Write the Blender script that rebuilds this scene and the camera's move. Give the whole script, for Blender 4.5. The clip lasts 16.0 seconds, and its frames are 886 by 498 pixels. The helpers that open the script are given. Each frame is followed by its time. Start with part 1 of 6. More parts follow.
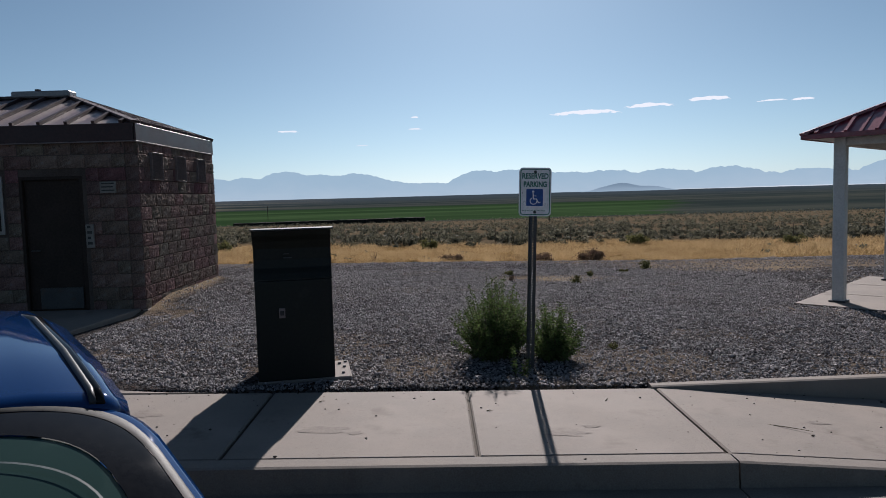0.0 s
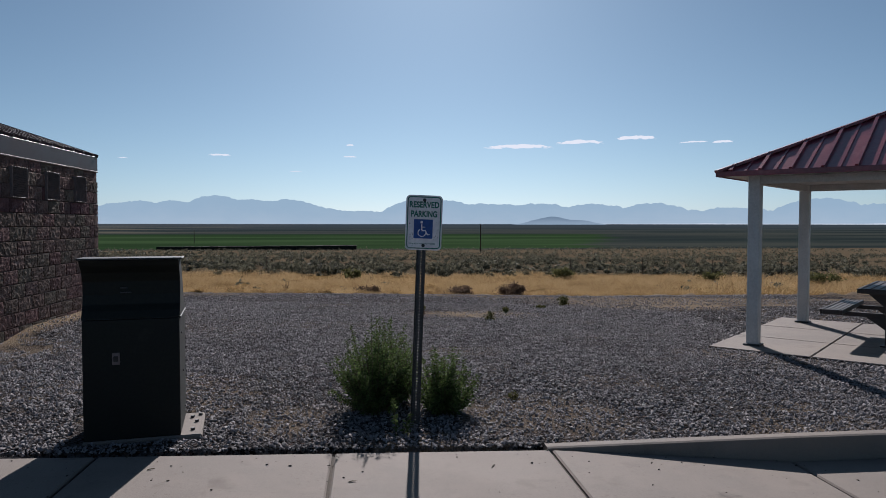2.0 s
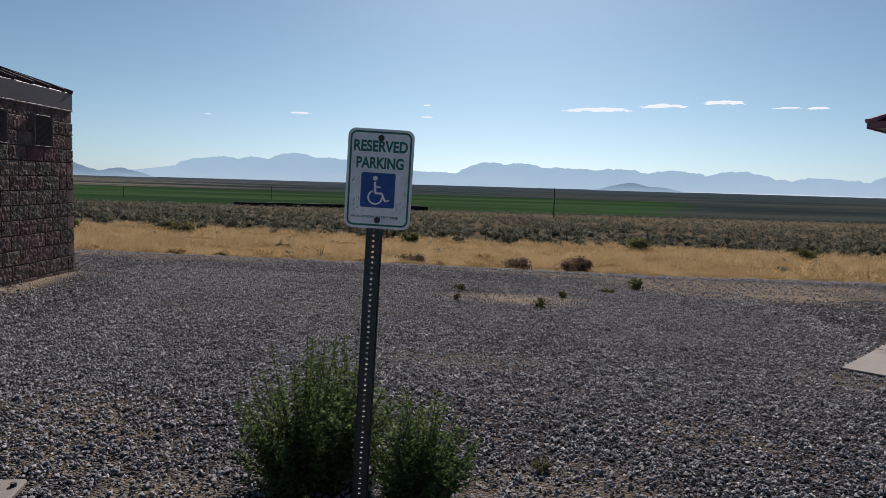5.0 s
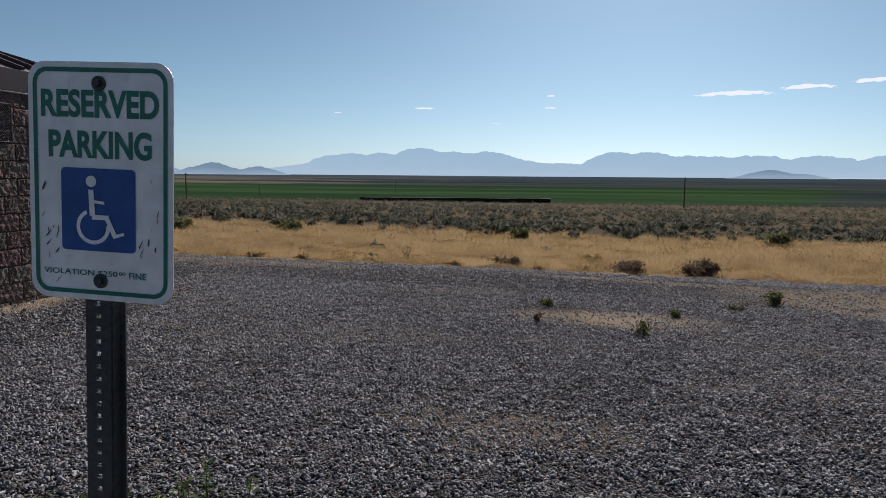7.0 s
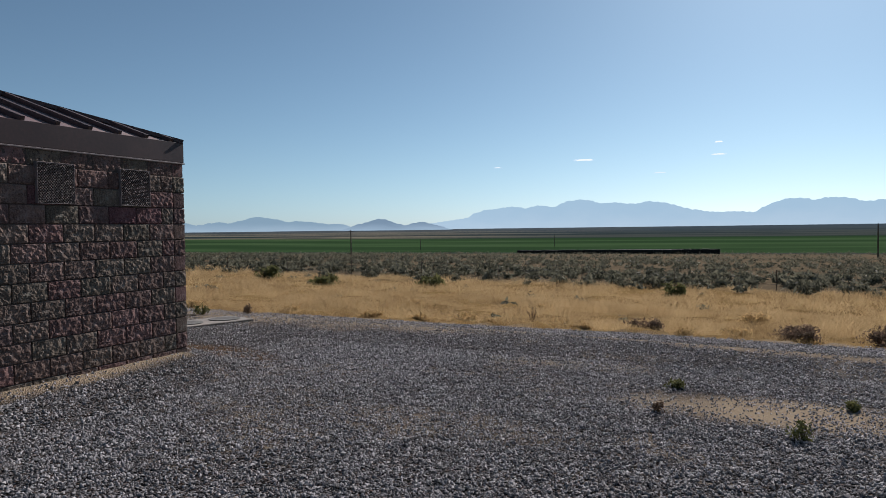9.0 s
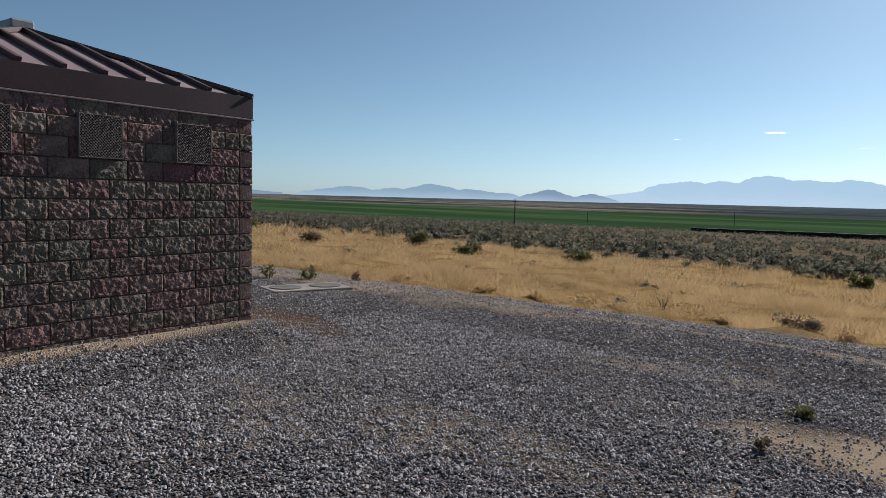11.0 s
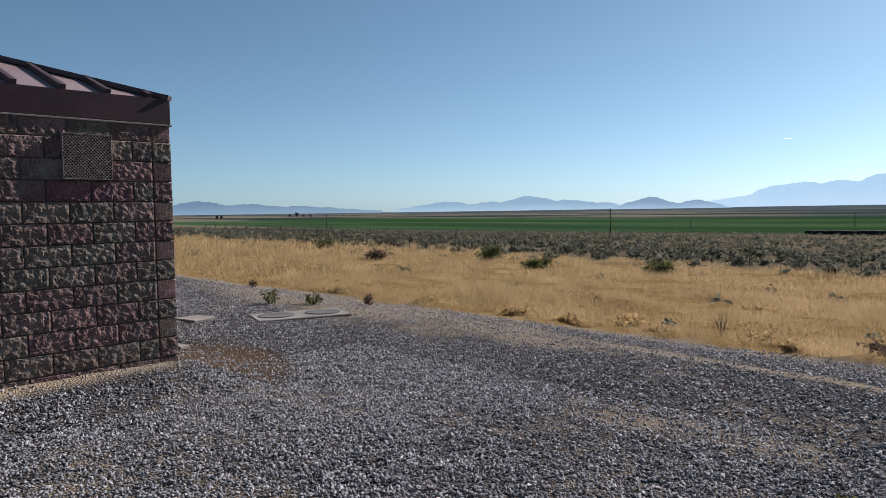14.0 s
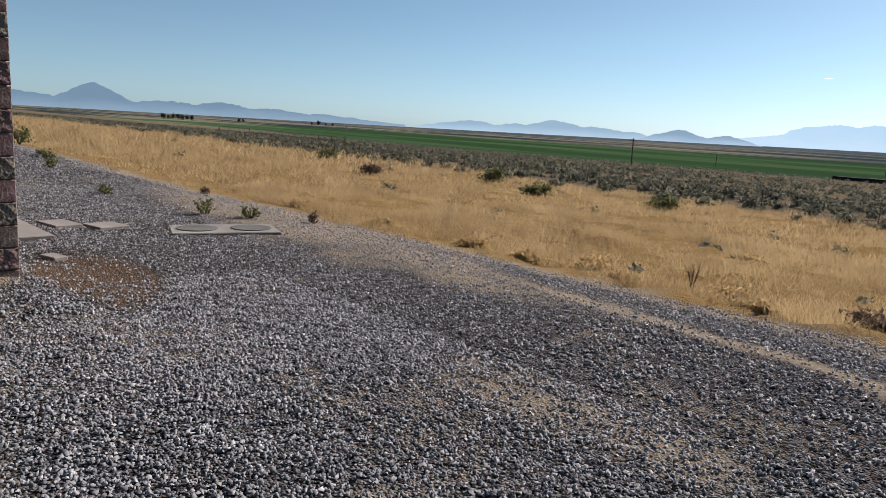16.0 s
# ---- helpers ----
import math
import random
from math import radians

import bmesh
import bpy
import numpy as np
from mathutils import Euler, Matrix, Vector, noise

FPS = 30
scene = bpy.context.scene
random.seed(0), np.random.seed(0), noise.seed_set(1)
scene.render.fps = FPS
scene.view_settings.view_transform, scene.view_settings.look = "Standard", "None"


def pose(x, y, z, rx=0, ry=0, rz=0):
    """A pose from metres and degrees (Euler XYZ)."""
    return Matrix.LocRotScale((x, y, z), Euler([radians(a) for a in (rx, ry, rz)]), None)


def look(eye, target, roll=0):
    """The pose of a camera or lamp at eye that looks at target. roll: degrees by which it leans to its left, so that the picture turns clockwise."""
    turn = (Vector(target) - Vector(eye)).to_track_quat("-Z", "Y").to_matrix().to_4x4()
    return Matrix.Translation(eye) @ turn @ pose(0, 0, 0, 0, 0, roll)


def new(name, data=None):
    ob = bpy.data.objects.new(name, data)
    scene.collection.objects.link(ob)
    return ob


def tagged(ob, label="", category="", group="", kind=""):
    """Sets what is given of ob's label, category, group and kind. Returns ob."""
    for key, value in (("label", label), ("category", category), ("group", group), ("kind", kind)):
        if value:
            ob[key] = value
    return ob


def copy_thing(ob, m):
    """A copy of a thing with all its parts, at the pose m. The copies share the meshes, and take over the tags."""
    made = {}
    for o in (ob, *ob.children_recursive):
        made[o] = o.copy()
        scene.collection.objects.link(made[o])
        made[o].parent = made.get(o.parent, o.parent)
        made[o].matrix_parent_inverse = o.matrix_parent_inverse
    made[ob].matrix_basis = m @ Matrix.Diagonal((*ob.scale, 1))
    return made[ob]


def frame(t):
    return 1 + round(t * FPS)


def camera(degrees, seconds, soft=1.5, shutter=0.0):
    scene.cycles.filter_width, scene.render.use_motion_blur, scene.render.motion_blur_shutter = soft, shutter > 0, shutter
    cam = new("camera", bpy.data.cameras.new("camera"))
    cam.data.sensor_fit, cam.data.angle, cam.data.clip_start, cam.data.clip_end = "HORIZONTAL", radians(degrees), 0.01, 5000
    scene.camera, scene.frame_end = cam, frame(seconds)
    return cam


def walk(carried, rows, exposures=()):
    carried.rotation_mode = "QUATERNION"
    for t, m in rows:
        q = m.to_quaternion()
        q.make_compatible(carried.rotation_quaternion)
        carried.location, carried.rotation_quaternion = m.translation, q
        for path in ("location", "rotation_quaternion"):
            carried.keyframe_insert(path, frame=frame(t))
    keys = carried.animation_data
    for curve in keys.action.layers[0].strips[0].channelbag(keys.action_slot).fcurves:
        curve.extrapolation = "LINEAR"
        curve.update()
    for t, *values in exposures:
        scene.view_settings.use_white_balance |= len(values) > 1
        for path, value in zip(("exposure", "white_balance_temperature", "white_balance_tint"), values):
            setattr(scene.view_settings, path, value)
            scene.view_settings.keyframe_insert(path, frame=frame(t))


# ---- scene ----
cam = camera(64.0, 16.0, soft=0.6)
PATH = [
    (0, (-0.924, -6.688, 1.698), (-0.907, -4.694, 1.545), -1.6),
    (0.5, (-0.824, -6.545, 1.684), (-0.705, -4.568, 1.405), -2.6),
    (1, (-0.577, -6.427, 1.667), (-0.466, -4.443, 1.44), 1.4),
    (1.5, (-0.46, -6.224, 1.659), (-0.287, -4.241, 1.467), 1.3),
    (2, (-0.437, -5.885, 1.695), (-0.23, -3.897, 1.622), -0.0),
    (2.5, (-0.292, -5.593, 1.647), (-0.194, -3.597, 1.563), -0.3),
    (3, (-0.147, -5.194, 1.655), (-0.162, -3.197, 1.544), 2.6),
    (3.5, (-0.068, -4.793, 1.641), (0.134, -2.812, 1.445), 0.8),
    (4, (0.127, -4.309, 1.6), (0.245, -2.328, 1.354), 0.4),
    (4.2, (0.18, -4.141, 1.637), (0.223, -2.149, 1.461), 4.0),
    (6.3, (0.658, -1.783, 1.697), (0.578, 0.206, 1.509), -3.3),
    (6.5, (0.754, -1.624, 1.68), (0.658, 0.367, 1.519), -2.6),
    (7, (0.903, -1.22, 1.719), (0.56, 0.739, 1.511), 0.4),
    (7.5, (0.943, -0.818, 1.734), (0.53, 1.139, 1.696), -0.8),
    (8, (1.134, -0.459, 1.706), (0.531, 1.447, 1.65), -1.7),
    (8.5, (1.239, -0.01, 1.761), (0.543, 1.862, 1.647), 1.8),
    (8.7, (1.278, 0.152, 1.733), (0.55, 2.013, 1.666), 0.6),
    (10.8, (1.585, 1.856, 1.764), (0.577, 3.578, 1.626), -0.4),
    (11, (1.673, 1.99, 1.733), (0.493, 3.599, 1.589), 1.3),
    (11.5, (1.642, 2.426, 1.731), (0.473, 4.044, 1.606), 0.2),
    (12, (1.589, 2.814, 1.759), (0.561, 4.53, 1.749), -0.2),
    (12.5, (1.698, 3.136, 1.711), (0.623, 4.819, 1.599), -1.6),
    (13, (1.71, 3.523, 1.763), (0.392, 5.017, 1.585), 2.7),
    (13.5, (1.587, 3.911, 1.732), (0.273, 5.419, 1.752), 0.9),
    (14, (1.791, 4.274, 1.692), (0.397, 5.704, 1.586), -1.0),
    (14.5, (1.834, 4.689, 1.696), (0.372, 6.043, 1.525), 0.6),
    (15, (1.658, 5.141, 1.693), (0.252, 6.563, 1.68), -1.0),
    (15.5, (1.768, 5.625, 1.596), (0.433, 7.106, 1.441), -4.7),
    (16, (1.681, 5.968, 1.669), (0.272, 7.347, 1.335), 3.0),
]
walk(cam, [(t, look(eye, target, roll)) for t, eye, target, roll in PATH], exposures=[(0, 0.40, 6150, 16), (0.5, 0.42, 6150, 16), (1, 0.52, 6150, 16), (1.5, 0.42, 6020, 16), (2, 0.27, 6020, 16), (2.5, 0.34, 6020, 16), (3, 0.36, 6150, 16), (3.5, 0.36, 6150, 16), (4, 0.44, 6150, 16), (6.5, 0.43, 6080, 14), (7, 0.42, 6080, 14), (7.5, 0.34, 6080, 13), (8, 0.41, 6080, 13), (8.5, 0.52, 6080, 13), (11, 0.73, 6080, 13), (11.5, 0.83, 6080, 13), (12, 0.68, 5950, 13), (12.5, 0.64, 6080, 13), (13, 0.81, 6050, 13), (13.5, 0.93, 5920, 13), (14, 0.89, 5920, 13), (14.5, 0.93, 6050, 13), (15, 0.99, 5920, 13), (15.5, 0.84, 5920, 13), (16, 1.01, 6180, 14)])

# ---- world, sun, exposure ----
SUN_AZ, SUN_EL = radians(5.5), radians(31.0)
SUN = Vector((math.sin(SUN_AZ) * math.cos(SUN_EL), math.cos(SUN_AZ) * math.cos(SUN_EL), math.sin(SUN_EL)))
world = bpy.data.worlds.new("sky")
scene.world = world
world.use_nodes = True
wn = world.node_tree
sky = wn.nodes.new("ShaderNodeTexSky")
sky.sky_type, sky.sun_disc = "NISHITA", False
sky.sun_elevation, sky.sun_rotation = SUN_EL, SUN_AZ
sky.altitude, sky.air_density, sky.dust_density, sky.ozone_density = 1400, 1.0, 1.2, 3.0
grey = wn.nodes.new("ShaderNodeRGBToBW")
wn.links.new(sky.outputs["Color"], grey.inputs[0])
haze = wn.nodes.new("ShaderNodeVectorMath")
haze.operation = "SCALE"
haze.inputs[0].default_value = (0.565, 1.01, 1.23)
wn.links.new(grey.outputs[0], haze.inputs["Scale"])
air = wn.nodes.new("ShaderNodeMix")
air.data_type = "RGBA"
air.inputs[0].default_value = 0.45
wn.links.new(sky.outputs["Color"], air.inputs[6])
wn.links.new(haze.outputs[0], air.inputs[7])
wn.links.new(air.outputs[2], wn.nodes["Background"].inputs["Color"])
wn.nodes["Background"].inputs["Strength"].default_value = 0.050
sun = new("sun", bpy.data.lights.new("sun", "SUN"))
sun.data.energy, sun.data.angle, sun.data.color = 5.0, radians(0.53), (1.0, 0.93, 0.84)
sun.matrix_world = look(SUN * 50, (0, 0, 0))

# ---- materials ----
def material(name):
    m = bpy.data.materials.new(name)
    m.use_nodes = True
    nt = m.node_tree
    return m, nt, nt.nodes["Principled BSDF"]


def node(nt, kind, **kw):
    n = nt.nodes.new(kind)
    for k, v in kw.items():
        n.inputs[k].default_value = v
    return n


def ramp(nt, src, lo, hi):
    n = node(nt, "ShaderNodeMapRange", **{"From Min": lo, "From Max": hi})
    n.interpolation_type = "SMOOTHSTEP"
    nt.links.new(src, n.inputs["Value"])
    return n.outputs["Result"]


def mix(nt, fac, a, b):
    n = nt.nodes.new("ShaderNodeMix")
    n.data_type = "RGBA"
    for sock, v in ((n.inputs[0], fac), (n.inputs[6], a), (n.inputs[7], b)):
        if isinstance(v, bpy.types.NodeSocket):
            nt.links.new(v, sock)
        elif isinstance(v, (int, float)):
            sock.default_value = v
        else:
            sock.default_value = (*v, 1.0)
    return n.outputs[2]


def math_node(nt, op, a, b=0.0):
    n = nt.nodes.new("ShaderNodeMath")
    n.operation = op
    for i, v in enumerate((a, b)):
        if isinstance(v, bpy.types.NodeSocket):
            nt.links.new(v, n.inputs[i])
        else:
            n.inputs[i].default_value = v
    return n.outputs[0]


def noise_tex(nt, vec, scale, detail=3.0, rough=0.55):
    n = node(nt, "ShaderNodeTexNoise", Scale=scale, Detail=detail, Roughness=rough)
    nt.links.new(vec, n.inputs["Vector"])
    return n.outputs["Fac"]


def surface(name, dark, light, fine=60.0, coarse=2.0, rough=0.7, metal=0.0, bump=0.15, bump_d=0.003, spots=None, vary="", coat=0.0, speck=0.0, gloss=0.5):
    """Two scales of variation, fine relief, optional stains, optional shift from piece to piece."""
    m, nt, bsdf = material(name)
    vec = nt.nodes.new("ShaderNodeTexCoord").outputs["Object"]
    f, c = noise_tex(nt, vec, fine, 4), noise_tex(nt, vec, coarse, 4)
    fac = math_node(nt, "ADD", math_node(nt, "MULTIPLY", f, 0.5), math_node(nt, "MULTIPLY", c, 0.5))
    col = mix(nt, ramp(nt, fac, 0.33, 0.67), dark, light)
    if spots:
        col = mix(nt, math_node(nt, "MULTIPLY", ramp(nt, noise_tex(nt, vec, spots[1], 5, 0.65), 0.56, 0.70), spots[2]), col, spots[0])
    if speck:
        col = mix(nt, math_node(nt, "MULTIPLY", ramp(nt, noise_tex(nt, vec, 34.0, 2, 0.5), 0.63, 0.70), speck), col, (0.13, 0.10, 0.08))
        col = mix(nt, math_node(nt, "MULTIPLY", ramp(nt, noise_tex(nt, vec, 0.5, 5, 0.7), 0.42, 0.62), 0.35), col, (0.27, 0.225, 0.19))
    if vary:
        if vary == "island":
            rnd = nt.nodes.new("ShaderNodeNewGeometry").outputs["Random Per Island"]
        else:
            rnd = nt.nodes.new("ShaderNodeObjectInfo").outputs["Random"]
        hsv = nt.nodes.new("ShaderNodeHueSaturation")
        span = 0.7 if vary == "island" else 0.3
        v2 = math_node(nt, "ADD", math_node(nt, "MULTIPLY", rnd, span), 1.0 - span / 2)
        nt.links.new(v2, hsv.inputs["Value"])
        nt.links.new(col, hsv.inputs["Color"])
        col = hsv.outputs["Color"]
        if vary == "object":
            shift = math_node(nt, "FRACT", math_node(nt, "MULTIPLY", rnd, 7.13))
            tint = nt.nodes.new("ShaderNodeMix")
            tint.data_type, tint.blend_type = "RGBA", "MULTIPLY"
            tint.inputs[0].default_value = 1.0
            nt.links.new(col, tint.inputs[6])
            nt.links.new(mix(nt, shift, (1.08, 0.90, 0.97), (0.88, 1.02, 0.94)), tint.inputs[7])
            col = tint.outputs[2]
    nt.links.new(col, bsdf.inputs["Base Color"])
    r = math_node(nt, "ADD", math_node(nt, "MULTIPLY", c, 0.25), rough - 0.12)
    nt.links.new(r, bsdf.inputs["Roughness"])
    bsdf.inputs["Metallic"].default_value = metal
    bsdf.inputs["Coat Weight"].default_value = coat
    bsdf.inputs["Specular IOR Level"].default_value = gloss
    if bump:
        b = node(nt, "ShaderNodeBump", Strength=bump, Distance=bump_d)
        nt.links.new(f, b.inputs["Height"])
        nt.links.new(b.outputs["Normal"], bsdf.inputs["Normal"])
    return m


def foliage(name, dark, light, through_light=0.35, scale=1.2, each=0.6, patch=0.5):
    """Leaves and blades: shift from leaf to leaf and patch to patch, some light comes through."""
    m, nt, bsdf = material(name)
    geo = nt.nodes.new("ShaderNodeNewGeometry")
    c = noise_tex(nt, geo.outputs["Position"], scale, 3)
    fac = math_node(nt, "ADD", math_node(nt, "MULTIPLY", geo.outputs["Random Per Island"], each), math_node(nt, "MULTIPLY", c, patch))
    col = mix(nt, ramp(nt, fac, 0.15, 0.9), dark, light)
    nt.links.new(col, bsdf.inputs["Base Color"])
    bsdf.inputs["Roughness"].default_value = 0.75
    bsdf.inputs["Specular IOR Level"].default_value = 0.05
    tr = nt.nodes.new("ShaderNodeBsdfTranslucent")
    nt.links.new(col, tr.inputs["Color"])
    sh = nt.nodes.new("ShaderNodeMixShader")
    sh.inputs[0].default_value = through_light
    nt.links.new(bsdf.outputs[0], sh.inputs[1])
    nt.links.new(tr.outputs[0], sh.inputs[2])
    nt.links.new(sh.outputs[0], nt.nodes["Material Output"].inputs["Surface"])
    return m


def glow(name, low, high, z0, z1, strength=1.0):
    """Far distance seen through miles of bright air, the haze put into the emission colour."""
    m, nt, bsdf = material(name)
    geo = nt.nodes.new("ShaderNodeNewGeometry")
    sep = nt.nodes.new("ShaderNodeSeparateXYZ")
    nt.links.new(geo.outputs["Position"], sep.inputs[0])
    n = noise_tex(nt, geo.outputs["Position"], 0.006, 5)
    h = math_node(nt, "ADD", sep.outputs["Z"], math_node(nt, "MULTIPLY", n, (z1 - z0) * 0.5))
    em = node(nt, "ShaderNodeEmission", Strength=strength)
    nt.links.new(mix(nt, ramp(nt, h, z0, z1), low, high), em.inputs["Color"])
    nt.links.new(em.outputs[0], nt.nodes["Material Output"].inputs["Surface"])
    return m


# places where soil shows through the gravel: centre, half widths, how much
THIN_SOIL = ((6.6, 10.6, 3.6, 1.5, 0.75), (1.15, 0.35, 0.75, 0.75, 0.35), (-1.15, 0.25, 0.45, 0.5, 0.4), (0.6, 3.6, 0.9, 0.4, 0.35), (-1.2, 6.3, 1.2, 0.5, 0.3), (-8.5, 12.2, 5.5, 1.2, 0.7))


def ground_material():
    """Gravel yard, dry verge, sage flat, irrigated fields and the plain beyond, by where they lie."""
    m, nt, bsdf = material("ground")
    geo = nt.nodes.new("ShaderNodeNewGeometry")
    pos = geo.outputs["Position"]
    sep = nt.nodes.new("ShaderNodeSeparateXYZ")
    nt.links.new(pos, sep.inputs[0])
    x, y = sep.outputs["X"], sep.outputs["Y"]
    warp = noise_tex(nt, pos, 0.7, 4)
    wide = noise_tex(nt, pos, 0.06, 4)
    # gravel; shade in the gaps between stones is painted into the dark cells
    vor = node(nt, "ShaderNodeTexVoronoi", Scale=52.0)
    nt.links.new(pos, vor.inputs["Vector"])
    cell = nt.nodes.new("ShaderNodeSeparateColor")
    nt.links.new(vor.outputs["Color"], cell.inputs[0])
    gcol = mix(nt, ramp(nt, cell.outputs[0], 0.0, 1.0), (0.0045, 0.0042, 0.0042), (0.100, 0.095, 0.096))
    gcol = mix(nt, math_node(nt, "MULTIPLY", ramp(nt, cell.outputs[1], 0.75, 0.95), 0.5), gcol, (0.1155, 0.0784, 0.063))
    soil = mix(nt, noise_tex(nt, pos, 45.0, 4), (0.150, 0.108, 0.072), (0.300, 0.240, 0.172))
    patch = ramp(nt, math_node(nt, "ADD", math_node(nt, "MULTIPLY", noise_tex(nt, pos, 0.45, 5), 0.65), math_node(nt, "MULTIPLY", noise_tex(nt, pos, 9.0, 3), 0.35)), 0.52, 0.62)
    gcol = mix(nt, math_node(nt, "MULTIPLY", patch, 0.5), gcol, soil)
    # bare sandy patch and wheel track
    dx = math_node(nt, "DIVIDE", math_node(nt, "SUBTRACT", x, 1.65), 1.35)
    dy = math_node(nt, "DIVIDE", math_node(nt, "SUBTRACT", y, 8.0), 0.62)
    rr = math_node(nt, "ADD", math_node(nt, "MULTIPLY", dx, dx), math_node(nt, "MULTIPLY", dy, dy))
    rr = math_node(nt, "ADD", rr, math_node(nt, "MULTIPLY", math_node(nt, "SUBTRACT", warp, 0.5), 2.2))
    sandy = math_node(nt, "SUBTRACT", 1.0, ramp(nt, rr, 0.25, 1.5))
    ex = math_node(nt, "DIVIDE", math_node(nt, "ADD", x, 0.75), 1.25)
    ey = math_node(nt, "DIVIDE", math_node(nt, "SUBTRACT", y, 9.65), 0.45)
    er = math_node(nt, "ADD", math_node(nt, "MULTIPLY", ex, ex), math_node(nt, "MULTIPLY", ey, ey))
    er = math_node(nt, "ADD", er, math_node(nt, "MULTIPLY", math_node(nt, "SUBTRACT", warp, 0.5), 3.0))
    sandy = math_node(nt, "MAXIMUM", sandy, math_node(nt, "MULTIPLY", math_node(nt, "SUBTRACT", 1.0, ramp(nt, er, 0.3, 1.3)), 0.55))
    tr = math_node(nt, "ABSOLUTE", math_node(nt, "SUBTRACT", math_node(nt, "ADD", math_node(nt, "ADD", y, math_node(nt, "MULTIPLY", x, 0.12)), math_node(nt, "MULTIPLY", warp, 0.9)), 12.55))
    track = math_node(nt, "MULTIPLY", math_node(nt, "SUBTRACT", 1.0, ramp(nt, tr, 0.08, 0.36)), math_node(nt, "ADD", 0.2, math_node(nt, "MULTIPLY", ramp(nt, x, -7.0, -2.0), 0.45)))
    bx = math_node(nt, "DIVIDE", math_node(nt, "ADD", x, 5.7), 1.25)
    by = math_node(nt, "DIVIDE", math_node(nt, "SUBTRACT", y, 8.35), 0.65)
    br = math_node(nt, "ADD", math_node(nt, "MULTIPLY", bx, bx), math_node(nt, "MULTIPLY", by, by))
    br = math_node(nt, "ADD", br, math_node(nt, "MULTIPLY", math_node(nt, "SUBTRACT", warp, 0.5), 2.5))
    gcol = mix(nt, math_node(nt, "MULTIPLY", math_node(nt, "SUBTRACT", 1.0, ramp(nt, br, 0.4, 1.3)), 0.8), gcol, (0.084, 0.0525, 0.0315))
    foot = math_node(nt, "MULTIPLY", math_node(nt, "SUBTRACT", 1.0, ramp(nt, math_node(nt, "ADD", x, math_node(nt, "MULTIPLY", warp, 0.5)), -5.0, -4.75)), math_node(nt, "MULTIPLY", ramp(nt, y, 3.9, 4.1), math_node(nt, "SUBTRACT", 1.0, ramp(nt, y, 7.3, 7.7))))
    gcol = mix(nt, foot, gcol, soil)
    bare = math_node(nt, "MAXIMUM", sandy, track)
    for cx, cy, rx, ry, share in THIN_SOIL:
        ux = math_node(nt, "DIVIDE", math_node(nt, "SUBTRACT", x, cx), rx)
        uy = math_node(nt, "DIVIDE", math_node(nt, "SUBTRACT", y, cy), ry)
        ur = math_node(nt, "ADD", math_node(nt, "MULTIPLY", ux, ux), math_node(nt, "MULTIPLY", uy, uy))
        ur = math_node(nt, "ADD", ur, math_node(nt, "MULTIPLY", math_node(nt, "SUBTRACT", warp, 0.5), 3.0))
        bare = math_node(nt, "MAXIMUM", bare, math_node(nt, "MULTIPLY", math_node(nt, "SUBTRACT", 1.0, ramp(nt, ur, 0.2, 1.4)), share))
    gcol = mix(nt, bare, gcol, soil)
    # verge
    slant = math_node(nt, "MULTIPLY", math_node(nt, "MINIMUM", math_node(nt, "MAXIMUM", x, -14.0), 4.0), -0.09)
    edge = math_node(nt, "ADD", math_node(nt, "ADD", y, slant), math_node(nt, "MULTIPLY", math_node(nt, "SUBTRACT", warp, 0.5), 1.6))
    gcol = mix(nt, math_node(nt, "MULTIPLY", ramp(nt, edge, 13.6, 14.0), 0.85), gcol, soil)
    straw = mix(nt, noise_tex(nt, pos, 3.0, 5), (0.1365, 0.0812, 0.0315), (0.2415, 0.1624, 0.0735))
    col = mix(nt, ramp(nt, edge, 14.1, 14.6), gcol, straw)
    edge2 = math_node(nt, "ADD", y, math_node(nt, "MULTIPLY", math_node(nt, "SUBTRACT", wide, 0.5), 14.0))
    sage = mix(nt, noise_tex(nt, pos, 0.9, 6, 0.7), (0.060, 0.046, 0.030), (0.165, 0.128, 0.085))
    col = mix(nt, ramp(nt, edge2, 38.0, 42.0), col, sage)
    # fields and plain: long streaks across the valley; haze blue mixed into the plain
    mp = nt.nodes.new("ShaderNodeMapping")
    mp.inputs["Scale"].default_value = (0.002, 0.009, 0.000)
    nt.links.new(pos, mp.inputs["Vector"])
    streak = noise_tex(nt, mp.outputs[0], 1.0, 4, 0.6)
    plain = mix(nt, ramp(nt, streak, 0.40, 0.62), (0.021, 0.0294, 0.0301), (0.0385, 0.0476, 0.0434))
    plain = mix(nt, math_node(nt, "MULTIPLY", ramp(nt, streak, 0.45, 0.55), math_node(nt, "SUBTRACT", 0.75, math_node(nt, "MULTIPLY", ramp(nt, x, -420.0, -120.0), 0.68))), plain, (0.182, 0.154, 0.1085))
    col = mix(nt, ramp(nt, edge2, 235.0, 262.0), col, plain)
    # distance haze painted as a blue-grey tint, stronger with y
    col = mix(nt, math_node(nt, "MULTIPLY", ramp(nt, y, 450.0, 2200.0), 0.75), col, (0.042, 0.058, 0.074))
    xw = math_node(nt, "ADD", x, math_node(nt, "MULTIPLY", math_node(nt, "SUBTRACT", streak, 0.5), 160.0))
    yw = math_node(nt, "ADD", y, math_node(nt, "MULTIPLY", math_node(nt, "SUBTRACT", streak, 0.5), 60.0))
